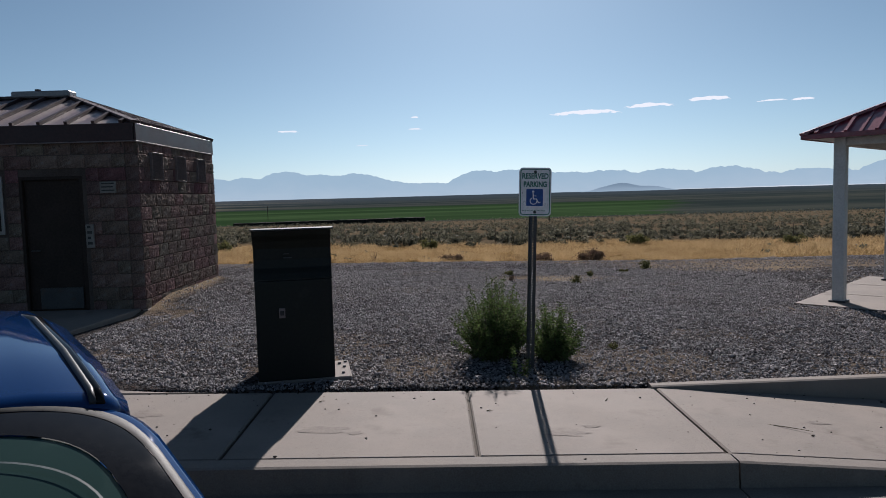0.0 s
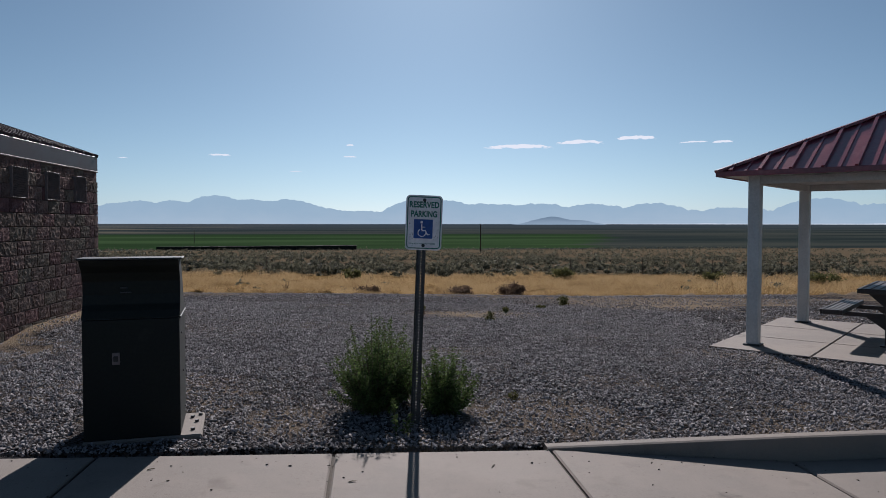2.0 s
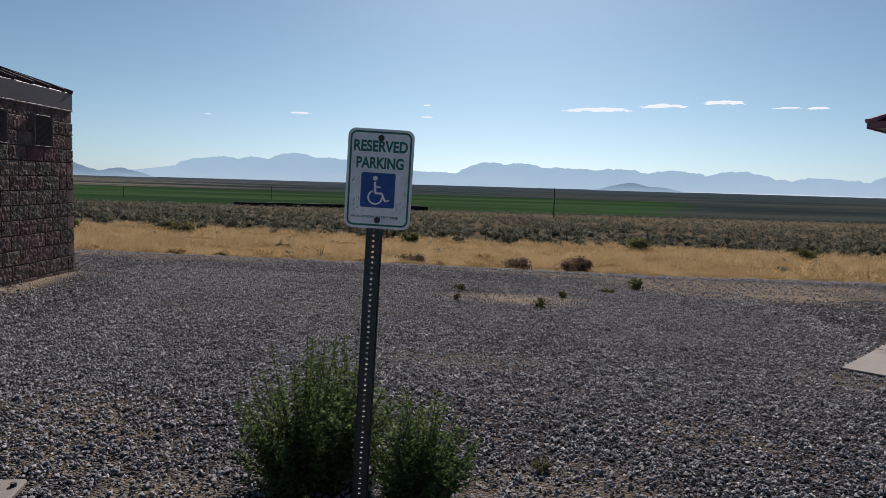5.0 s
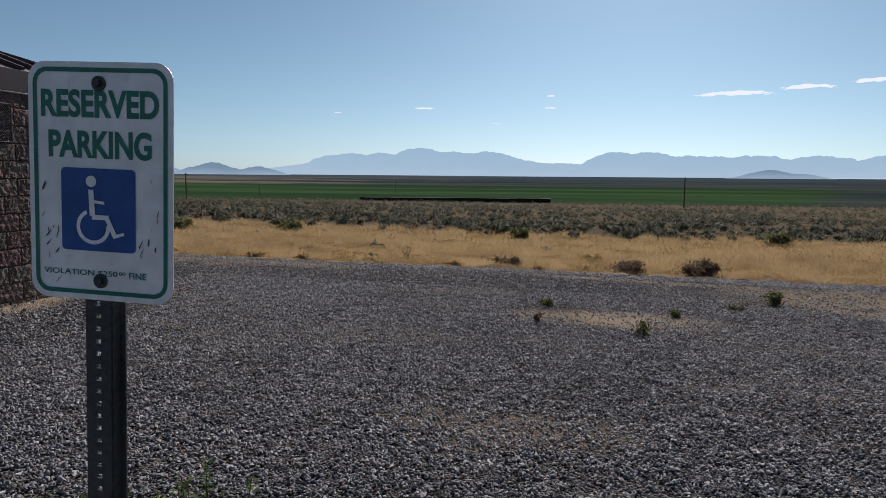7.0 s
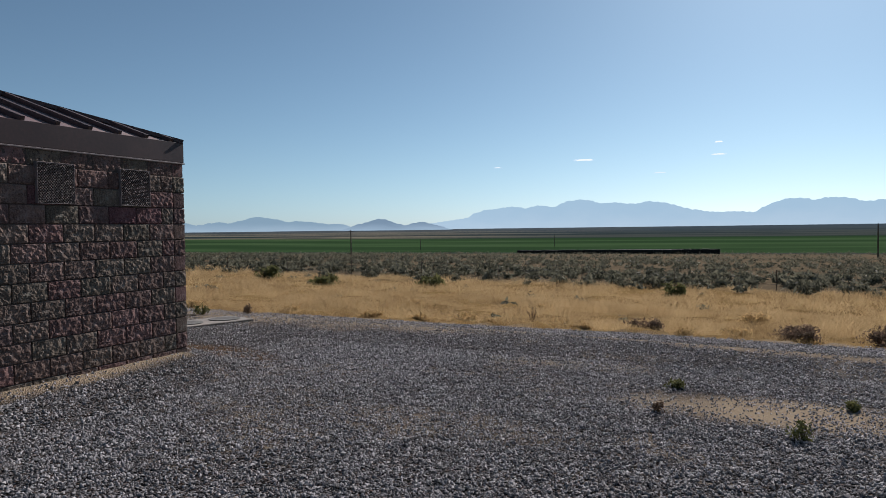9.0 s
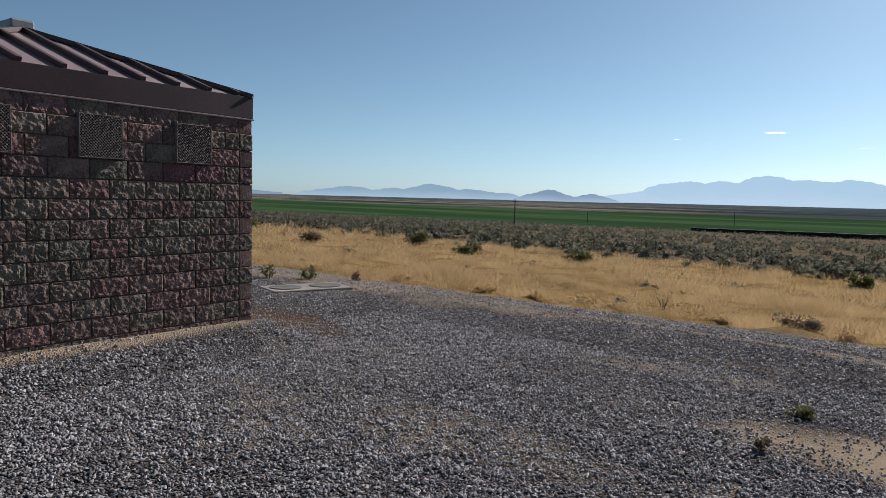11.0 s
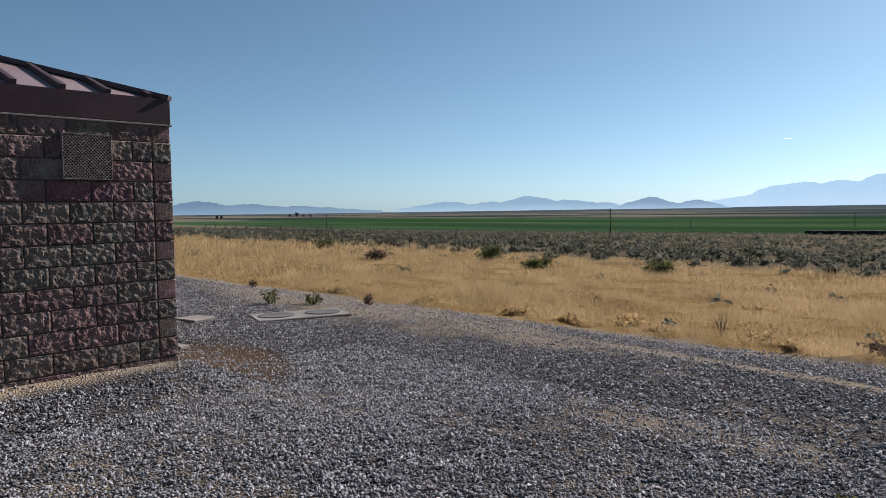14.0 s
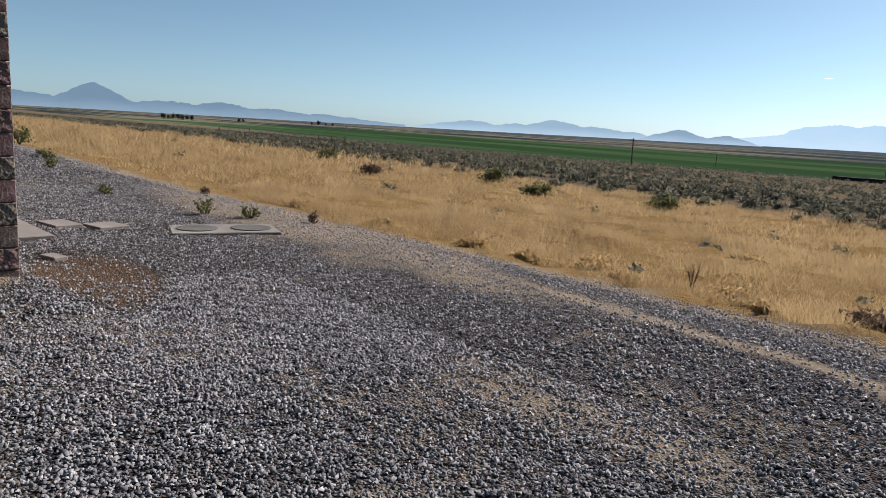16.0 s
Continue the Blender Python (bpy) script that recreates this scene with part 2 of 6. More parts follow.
    f1 = math_node(nt, "MULTIPLY", ramp(nt, yw, 262.0, 272.0), math_node(nt, "SUBTRACT", 1.0, ramp(nt, yw, 600.0, 680.0)))
    f2 = math_node(nt, "MULTIPLY", ramp(nt, xw, -820.0, -780.0), math_node(nt, "SUBTRACT", 1.0, ramp(nt, math_node(nt, "SUBTRACT", xw, math_node(nt, "MULTIPLY", y, 0.33)), -8.0, 14.0)))
    green = mix(nt, ramp(nt, streak, 0.42, 0.6), (0.021, 0.042, 0.0182), (0.0406, 0.0721, 0.0308))
    col = mix(nt, math_node(nt, "MULTIPLY", math_node(nt, "MULTIPLY", f1, f2), math_node(nt, "SUBTRACT", 1.0, math_node(nt, "MULTIPLY", ramp(nt, streak, 0.58, 0.64), 0.6))), col, green)
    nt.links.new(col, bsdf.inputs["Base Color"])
    bsdf.inputs["Roughness"].default_value = 0.95
    bsdf.inputs["Specular IOR Level"].default_value = 0.0
    b = node(nt, "ShaderNodeBump", Strength=0.9, Distance=0.02)
    lump = math_node(nt, "MULTIPLY", math_node(nt, "SUBTRACT", 1.0, vor.outputs["Distance"]), math_node(nt, "SUBTRACT", 1.0, math_node(nt, "MULTIPLY", bare, 0.92)))
    nt.links.new(lump, b.inputs["Height"])
    nt.links.new(b.outputs["Normal"], bsdf.inputs["Normal"])
    return m


M = {}
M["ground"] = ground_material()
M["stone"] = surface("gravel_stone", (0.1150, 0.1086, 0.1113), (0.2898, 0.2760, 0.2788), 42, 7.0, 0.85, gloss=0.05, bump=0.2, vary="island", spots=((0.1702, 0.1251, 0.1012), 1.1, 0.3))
M["block"] = surface("split_face_block", (0.065, 0.045, 0.038), (0.200, 0.145, 0.124), 55, 4.0, 0.9, gloss=0.05, bump=0.6, bump_d=0.007, vary="object", spots=((0.18, 0.158, 0.148), 9.0, 0.6))
M["block_red"] = surface("maroon_split_face_block", (0.058, 0.035, 0.035), (0.170, 0.105, 0.102), 55, 4.0, 0.9, gloss=0.05, bump=0.6, bump_d=0.007, vary="object", spots=((0.155, 0.120, 0.115), 8.0, 0.5))
M["mortar"] = surface("mortar", (0.055, 0.043, 0.038), (0.105, 0.086, 0.076), 120, 3, 0.95, gloss=0.05, bump=0.4)
M["concrete"] = surface("broom_concrete", (0.1504, 0.1269, 0.1087), (0.2142, 0.1868, 0.1641), 140, 1.4, 0.85, gloss=0.35, bump=0.25, bump_d=0.002, spots=((0.0957, 0.0749, 0.0618), 1.9, 0.7), speck=0.5)
M["curb"] = surface("curb_concrete", (0.1276, 0.1094, 0.0931), (0.1960, 0.1732, 0.1523), 110, 1.2, 0.85, gloss=0.35, bump=0.3, bump_d=0.002, spots=((0.1003, 0.0866, 0.0775), 2.2, 0.6), speck=0.4)
M["stain"] = surface("brown_stain", (0.125, 0.102, 0.086), (0.190, 0.163, 0.142), 60, 9.0, 0.85, gloss=0.35, bump=0.2)
M["asphalt"] = surface("asphalt", (0.050, 0.047, 0.045), (0.120, 0.113, 0.104), 130, 3.5, 0.9, gloss=0.25, bump=1.0, bump_d=0.006, spots=((0.135, 0.122, 0.105), 0.8, 0.3))
M["road_paint"] = surface("worn_road_paint", (0.17, 0.17, 0.16), (0.34, 0.335, 0.315), 60, 9, 0.8, gloss=0.2, spots=((0.075, 0.072, 0.068), 17.0, 0.95))
M["dirt"] = surface("joint_dirt", (0.028, 0.0224, 0.0168), (0.0784, 0.0616, 0.0448), 60, 5, 0.95)
M["fascia"] = surface("brown_metal_fascia", (0.0224, 0.007, 0.0077), (0.0392, 0.0133, 0.014), 25, 1.5, 0.42, gloss=0.32, bump=0.05)
M["roof"] = surface("red_brown_roof_metal", (0.1848, 0.1204, 0.1148), (0.2576, 0.1848, 0.1736), 20, 0.9, 0.42, metal=0.0, bump=0.05, coat=0.2)
M["rib"] = surface("dark_roof_batten", (0.0315, 0.0168, 0.0168), (0.0595, 0.0294, 0.028), 25, 1.5, 0.5, bump=0.05)
M["pav_roof"] = surface("barn_red_roof_metal", (0.150, 0.022, 0.034), (0.250, 0.048, 0.066), 14, 1.2, 0.36, bump=0.06, coat=0.3, spots=((0.27, 0.10, 0.11), 2.5, 0.5))
M["white"] = surface("white_paint", (0.42, 0.415, 0.40), (0.56, 0.555, 0.535), 40, 2.0, 0.5, bump=0.06, spots=((0.55, 0.50, 0.44), 3.0, 0.4))
M["flashing"] = surface("pale_metal_flashing", (0.1680, 0.1596, 0.1596), (0.2352, 0.2226, 0.2226), 30, 1.5, 0.4, metal=0.3, bump=0.05)
M["drip"] = surface("brown_grey_drip_metal", (0.14, 0.1155, 0.112), (0.21, 0.175, 0.1715), 30, 1.5, 0.55, gloss=0.15, bump=0.05)
M["mesh"] = surface("brown_expanded_metal", (0.0836, 0.0612, 0.0558), (0.1506, 0.1115, 0.0981), 40, 4, 0.6)
M["void"] = surface("dark_inside", (0.012, 0.011, 0.010), (0.022, 0.02, 0.018), 30, 3, 0.9)
M["cabinet"] = surface("dark_green_enamel", (0.0035, 0.0049, 0.0042), (0.0084, 0.0112, 0.0084), 45, 1.8, 0.6, gloss=0.3, bump=0.05, spots=((0.028, 0.0308, 0.0252), 2.6, 0.3))
M["steel"] = surface("weathered_galvanised_steel", (0.0308, 0.0322, 0.035), (0.0672, 0.07, 0.0728), 70, 3, 0.55, metal=0.5, bump=0.1, spots=((0.0672, 0.042, 0.028), 9.0, 0.5))
M["sign_white"] = surface("faded_white_sheeting", (0.66, 0.63, 0.64), (0.82, 0.79, 0.80), 18, 5, 0.45, bump=0.03, spots=((0.48, 0.44, 0.43), 11.0, 0.5))
M["sign_green"] = surface("dark_green_print", (0.006, 0.10, 0.072), (0.014, 0.15, 0.105), 30, 6, 0.45, bump=0.03)
M["sign_blue"] = surface("blue_print", (0.008, 0.045, 0.20), (0.015, 0.075, 0.30), 24, 7, 0.45, bump=0.03)
M["scratch"] = surface("black_scuff", (0.014, 0.014, 0.0154), (0.042, 0.0385, 0.035), 40, 8, 0.7)
M["plaque"] = surface("weathered_plaque", (0.1260, 0.1190, 0.1050), (0.2030, 0.1925, 0.1750), 30, 5, 0.6)
M["door"] = surface("brown_painted_steel_door", (0.0231, 0.0168, 0.014), (0.0378, 0.028, 0.0238), 30, 2, 0.6, gloss=0.12, bump=0.05)
M["frame"] = surface("pale_aluminium_frame", (0.1848, 0.1848, 0.1810), (0.2541, 0.2503, 0.2426), 30, 3, 0.45, metal=0.3)
M["pole"] = surface("creosoted_wood", (0.035, 0.0245, 0.0175), (0.084, 0.0595, 0.042), 30, 1.5, 0.9, bump=0.4)
M["table"] = surface("brown_coated_steel", (0.0168, 0.0126, 0.0112), (0.035, 0.0259, 0.0238), 40, 3, 0.5, bump=0.05)
M["tarp"] = surface("black_tarpaulin", (0.0098, 0.0112, 0.0098), (0.0245, 0.0252, 0.0224), 3, 0.5, 0.8, gloss=0.05, bump=0.3, bump_d=0.05)
M["blade"] = foliage("dry_grass", (0.155, 0.092, 0.038), (0.53, 0.385, 0.205), 0.45, 0.9, 0.35, 0.85)
M["sage"] = foliage("sagebrush", (0.036, 0.038, 0.027), (0.205, 0.192, 0.136), 0.3, 0.75)
M["green_leaf"] = foliage("weed_leaf", (0.026, 0.048, 0.014), (0.135, 0.185, 0.065), 0.45, 3.0)
M["olive_leaf"] = foliage("desert_shrub_leaf", (0.0546, 0.0619, 0.0228), (0.1702, 0.1620, 0.0692), 0.35, 1.5)
M["brown_leaf"] = foliage("dead_tumbleweed", (0.0714, 0.0473, 0.0336), (0.1764, 0.1218, 0.0861), 0.35, 1.5)
M["tuft"] = foliage("brown_grass_tuft", (0.26, 0.165, 0.07), (0.50, 0.35, 0.17), 0.5, 1.5)
M["stem"] = surface("weed_stem", (0.0504, 0.0392, 0.0168), (0.112, 0.0952, 0.0448), 30, 4, 0.85)
M["dark_tree"] = foliage("far_tree_leaf", (0.0175, 0.0245, 0.0154), (0.042, 0.0525, 0.035), 0.2, 0.1)
M["car_paint"] = surface("dark_blue_car_paint", (0.003, 0.024, 0.095), (0.005, 0.032, 0.120), 300, 1.0, 0.06, metal=0.15, bump=0.0, gloss=0.35)
M["trim"] = surface("black_rubber_trim", (0.012, 0.012, 0.012), (0.03, 0.03, 0.03), 60, 4, 0.55, gloss=0.15, bump=0.05)
M["frit"] = surface("black_glass_edge", (0.006, 0.006, 0.007), (0.012, 0.012, 0.013), 60, 4, 0.07, gloss=0.1, bump=0.0)
M["pale_line"] = surface("pale_glass_line", (0.045, 0.065, 0.065), (0.075, 0.10, 0.10), 200, 20, 0.4, bump=0.0)
M["molding"] = surface("grey_roof_moulding", (0.030, 0.030, 0.033), (0.050, 0.050, 0.054), 60, 4, 0.45, gloss=0.3, bump=0.0)
M["tyre"] = surface("tyre_rubber", (0.015, 0.015, 0.015), (0.035, 0.034, 0.033), 60, 4, 0.85, bump=0.2)
M["rim"] = surface("alloy_rim", (0.42, 0.42, 0.43), (0.55, 0.55, 0.56), 40, 4, 0.35, metal=0.9, bump=0.02)
M["lamp_red"] = surface("red_lamp_lens", (0.25, 0.01, 0.01), (0.38, 0.02, 0.02), 40, 4, 0.2, bump=0.0)
M["lamp_clear"] = surface("clear_lamp_lens", (0.55, 0.55, 0.56), (0.7, 0.7, 0.7), 40, 4, 0.15, bump=0.0)
M["seat"] = surface("dark_grey_seat_cloth", (0.018, 0.02, 0.019), (0.045, 0.048, 0.045), 90, 4, 0.9, bump=0.2)
# backdrops glow: haze brightness sits in these emission tints
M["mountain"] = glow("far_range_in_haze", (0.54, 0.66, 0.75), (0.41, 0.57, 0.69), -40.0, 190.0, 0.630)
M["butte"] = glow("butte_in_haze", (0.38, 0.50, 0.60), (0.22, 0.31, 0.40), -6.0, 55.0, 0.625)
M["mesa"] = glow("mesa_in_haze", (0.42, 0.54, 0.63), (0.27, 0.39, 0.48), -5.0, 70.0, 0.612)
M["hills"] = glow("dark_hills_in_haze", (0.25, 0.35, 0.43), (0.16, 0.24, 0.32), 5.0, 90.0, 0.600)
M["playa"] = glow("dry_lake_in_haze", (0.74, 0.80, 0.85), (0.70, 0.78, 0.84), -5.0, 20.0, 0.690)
# clouds glow too: sunlit white as emission, bluer towards the horizon
M["cloud"] = glow("small_cloud", (0.72, 0.82, 0.90), (0.95, 0.97, 1.0), 300.0, 520.0, 0.695)


def glass_material():
    m, nt, bsdf = material("tinted_car_glass")
    bsdf.inputs["Base Color"].default_value = (0.034, 0.066, 0.060, 1)
    bsdf.inputs["Roughness"].default_value = 0.02
    bsdf.inputs["Transmission Weight"].default_value = 0.25
    bsdf.inputs["IOR"].default_value = 1.25
    return m


M["glass"] = glass_material()

# ---- building helpers ----
def finish(name, bm, mat, smooth=False):
    me = bpy.data.meshes.new(name)
    bm.normal_update()
    bm.to_mesh(me)
    bm.free()
    me.materials.append(mat)
    if smooth:
        me.polygons.foreach_set("use_smooth", [True] * len(me.polygons))
    return me


def part(name, bm, mat, parent=None, label="", smooth=False, m=None):
    ob = new(name, finish(name, bm, mat, smooth))
    if parent is not None:
        ob.parent = parent
    if m is not None:
        ob.matrix_basis = m
    if label:
        ob["label"] = label
    return ob


def thing(name, m, label, category, group="", kind=""):
    ob = new(name)
    ob.empty_display_size = 0.1
    ob.matrix_basis = m
    return tagged(ob, label, category, group, kind)


def box(bm, x0, y0, z0, x1, y1, z1, bevel=0.0, m=None):
    r = bmesh.ops.create_cube(bm, size=1.0)
    vs = r["verts"]
    for v in vs:
        v.co = Vector(((v.co.x + 0.5) * (x1 - x0) + x0, (v.co.y + 0.5) * (y1 - y0) + y0, (v.co.z + 0.5) * (z1 - z0) + z0))
    if bevel:
        es = list({e for v in vs for e in v.link_edges})
        r = bmesh.ops.bevel(bm, geom=es, offset=bevel, segments=1, profile=0.5, affect="EDGES")
        vs = list({v for f in r["faces"] for v in f.verts} | {v for v in vs if v.is_valid})
    if m is not None:
        bmesh.ops.transform(bm, matrix=m, verts=[v for v in vs if v.is_valid])
    return bm


def tube(bm, pts, radii, sides=6):
    """A tapering round tube along points."""
    rings = []
    for i, p in enumerate(pts):
        a = Vector(pts[max(i - 1, 0)])
        b = Vector(pts[min(i + 1, len(pts) - 1)])
        q = (b - a).to_track_quat("Z", "Y")
        r = radii[i] if hasattr(radii, "__len__") else radii
        rings.append([bm.verts.new(Vector(p) + q @ Vector((r * math.cos(k * 2 * math.pi / sides), r * math.sin(k * 2 * math.pi / sides), 0))) for k in range(sides)])
    for a, b in zip(rings, rings[1:]):
        for k in range(sides):
            bm.faces.new((a[k], a[(k + 1) % sides], b[(k + 1) % sides], b[k]))
    bm.faces.new(rings[0][::-1])
    bm.faces.new(rings[-1])
    return bm


def prism(bm, outline, z0, z1):
    """An upright slab from an outline in plan; z1 may be a function of x, y."""
    top = z1 if callable(z1) else (lambda x, y: z1)
    lo = [bm.verts.new((x, y, z0)) for x, y in outline]
    hi = [bm.verts.new((x, y, top(x, y))) for x, y in outline]
    n = len(outline)
    bm.faces.new(lo[::-1])
    bm.faces.new(hi)
    for k in range(n):
        bm.faces.new((lo[k], lo[(k + 1) % n], hi[(k + 1) % n], hi[k]))
    return bm


def mesh_of(name, verts, faces, mat, smooth=False):
    me = bpy.data.meshes.new(name)
    verts = np.asarray(verts, dtype=np.float32)
    faces = np.asarray(faces, dtype=np.int32)
    k = faces.shape[1]
    me.vertices.add(len(verts))
    me.vertices.foreach_set("co", verts.ravel())
    me.loops.add(faces.size)
    me.loops.foreach_set("vertex_index", faces.ravel())
    me.polygons.add(len(faces))
    me.polygons.foreach_set("loop_start", np.arange(len(faces), dtype=np.int32) * k)
    me.polygons.foreach_set("loop_total", np.full(len(faces), k, dtype=np.int32))
    me.update(calc_edges=True)
    me.materials.append(mat)
    if smooth:
        me.polygons.foreach_set("use_smooth", [True] * len(faces))
    return me


# ---- terrain ----
def terrain(x, y):
    """Height of the land: the yard falls gently east, soil banks against the wall, the verge drops to the valley floor."""
    f = np.interp(y, [-400, -60, 2, 7.5, 12, 15.5, 33, 40, 155, 250, 400, 1000, 2500, 4400], [1, 0, 0, -0.075, -0.11, -0.47, -1.50, -1.70, -5.5, -8.0, -8.8, -8.0, -6.0, -3.5])
    t = np.interp(x, [-400, -120, -60, -30, 0, 5.5, 12, 60, 300], [2.2, 1.5, 0.95, 0.53, 0, -0.12, -0.14, -0.6, -1.0])
    fade = np.interp(y, [60, 260], [1.0, 0.0])
    left = np.interp(x, [-4000, -1500, -500, -250], [26.0, 9.0, 2.0, 0.0]) * np.interp(y, [100, 500, 3000], [1.0, 0.8, 0.3])
    road = np.interp(y, [-3.2, -2.1], [-0.17, 0.0]) + np.interp(x, [0.9, 2.8], [0.0, -0.14]) * np.interp(y, [-3.2, -2.1, -0.64, -0.58], [0, 1, 1, 0])
    under = np.where((y < -0.63) & (y > -60), -0.16, 0.0) + np.where((x < -4.6) & (y < 4.0) & (y > -60), -0.05, 0.0)
    bank = 0.17 * np.interp(x, [-6.5, -6.0, -5.25, -4.3], [0, 1, 1, 0]) * np.interp(y, [4.0, 4.9, 7.5, 8.5], [0, 0.85, 1, 0])
    return f + t * fade + left + bank + np.minimum(road + under, 0.0)


def T(x, y):
    return float(terrain(np.float64(x), np.float64(y)))


def spread(near, dense, far, grow=1.12):
    out, v, d = list(np.arange(near[0], near[1], dense)), near[1], dense
    while v < far:
        out.append(v)
        d *= grow
        v += d
    out.append(far)
    return out


gx = spread((0, 14), 0.35, 4700)
gx = sorted({round(-v, 3) for v in gx} | {round(v, 3) for v in gx})
gy_hi = spread((0, 16), 0.25, 4700)
gy = sorted({round(v, 3) for v in gy_hi} | {round(-v, 3) for v in spread((0, 6), 0.25, 900, 1.25)} | {-0.58, -0.64})
X, Y = np.meshgrid(np.array(gx), np.array(gy))
Z = terrain(X, Y)
rng = np.random.default_rng(5)
rough = rng.normal(0, 0.0025, Z.shape) * ((Y > -0.6) & (Y < 14)) + rng.normal(0, 0.05, Z.shape) * ((Y > 14) & (Y < 300))
Z = Z + rough
nx, ny = len(gx), len(gy)
idx = np.arange(nx * ny).reshape(ny, nx)
quads = np.stack([idx[:-1, :-1], idx[:-1, 1:], idx[1:, 1:], idx[1:, :-1]], -1).reshape(-1, 4)
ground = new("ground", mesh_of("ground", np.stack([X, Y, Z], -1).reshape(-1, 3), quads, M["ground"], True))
tagged(ground, "gravel yard, dry verge, sage flat and green fields", "ground", kind="structure")

# ---- distance ----
def ridge(name, mat, dist, az0, az1, base, peaks, jag, seed, label, step=0.12, shoulder=0.0, power=1.6):
    """A mountain range along an arc: rounded peaks (azimuth, height, width) with broken crests."""
    az = np.arange(az0, az1 + step / 2, step)
    h = np.full_like(az, shoulder)
    for a, top, w in peaks:
        h = np.maximum(h, 1.1 * top * np.exp(-np.abs((az - a) / (1.55 * w)) ** power))
    ends = np.minimum(1, np.minimum(az - az0, az1 - az) / (7.0 if shoulder else 1.5))
    for k, a in enumerate(az):
        h[k] += jag * (noise.fractal((a * 0.55, seed, 0), 0.8, 2.1, 6) * 0.8 + 0.55 * noise.fractal((a * 1.9, seed, 4), 0.45, 2.2, 6)) * min(1.0, h[k] / (2 * jag) if jag else 1)
    h = np.maximum(h * np.clip(ends, 0, 1), 0.0)
    rows = ((0.0, -60.0), (0.0, 0.0), (0.35, 0.30), (0.75, 0.72), (1.0, 1.0), (1.6, 0.0))
    vs = []
    for depth, share in rows:
        for k, a in enumerate(az):
            r = dist + depth * 260 + 30 * noise.noise((a * 0.7, depth * 3, seed))
            z = base + (share if share < 0 else share * h[k] * (1 + 0.12 * noise.noise((a * 1.3, depth * 5, seed)) * (0 < share < 1)))
            vs.append((r * math.sin(radians(a)), r * math.cos(radians(a)), z))
    n = len(az)
    fs = [(i * n + k, i * n + k + 1, (i + 1) * n + k + 1, (i + 1) * n + k) for i in range(len(rows) - 1) for k in range(n - 1)]
    ob = new(name, mesh_of(name, vs, fs, mat, True))
    return tagged(ob, label, "mountains", kind="structure")


E = radians(1) * 4000
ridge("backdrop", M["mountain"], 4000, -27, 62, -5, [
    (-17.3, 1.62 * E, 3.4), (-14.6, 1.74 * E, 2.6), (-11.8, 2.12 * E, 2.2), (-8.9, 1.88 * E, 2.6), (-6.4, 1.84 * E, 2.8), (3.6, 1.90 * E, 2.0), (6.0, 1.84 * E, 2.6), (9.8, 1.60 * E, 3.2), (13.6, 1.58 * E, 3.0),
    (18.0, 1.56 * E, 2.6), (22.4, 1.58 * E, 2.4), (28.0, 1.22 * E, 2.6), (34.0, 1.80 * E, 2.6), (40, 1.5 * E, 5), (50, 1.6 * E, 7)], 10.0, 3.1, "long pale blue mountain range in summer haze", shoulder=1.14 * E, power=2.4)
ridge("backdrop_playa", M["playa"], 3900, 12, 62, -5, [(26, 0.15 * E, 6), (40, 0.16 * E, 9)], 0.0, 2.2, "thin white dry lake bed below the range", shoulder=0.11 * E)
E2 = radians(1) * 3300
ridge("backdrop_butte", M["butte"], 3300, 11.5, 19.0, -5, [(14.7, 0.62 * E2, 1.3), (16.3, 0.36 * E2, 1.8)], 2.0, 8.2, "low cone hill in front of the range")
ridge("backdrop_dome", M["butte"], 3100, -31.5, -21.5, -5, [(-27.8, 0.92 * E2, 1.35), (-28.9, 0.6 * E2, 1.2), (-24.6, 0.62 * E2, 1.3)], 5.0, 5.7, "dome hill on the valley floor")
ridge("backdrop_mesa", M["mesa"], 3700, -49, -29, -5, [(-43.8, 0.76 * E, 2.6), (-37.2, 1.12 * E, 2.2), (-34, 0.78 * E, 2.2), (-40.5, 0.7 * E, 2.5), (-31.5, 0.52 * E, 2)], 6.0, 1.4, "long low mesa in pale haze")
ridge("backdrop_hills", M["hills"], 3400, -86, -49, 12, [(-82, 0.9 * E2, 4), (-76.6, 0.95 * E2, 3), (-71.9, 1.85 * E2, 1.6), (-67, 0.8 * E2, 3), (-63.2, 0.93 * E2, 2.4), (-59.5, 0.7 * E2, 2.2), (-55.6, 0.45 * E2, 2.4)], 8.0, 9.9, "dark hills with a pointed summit")


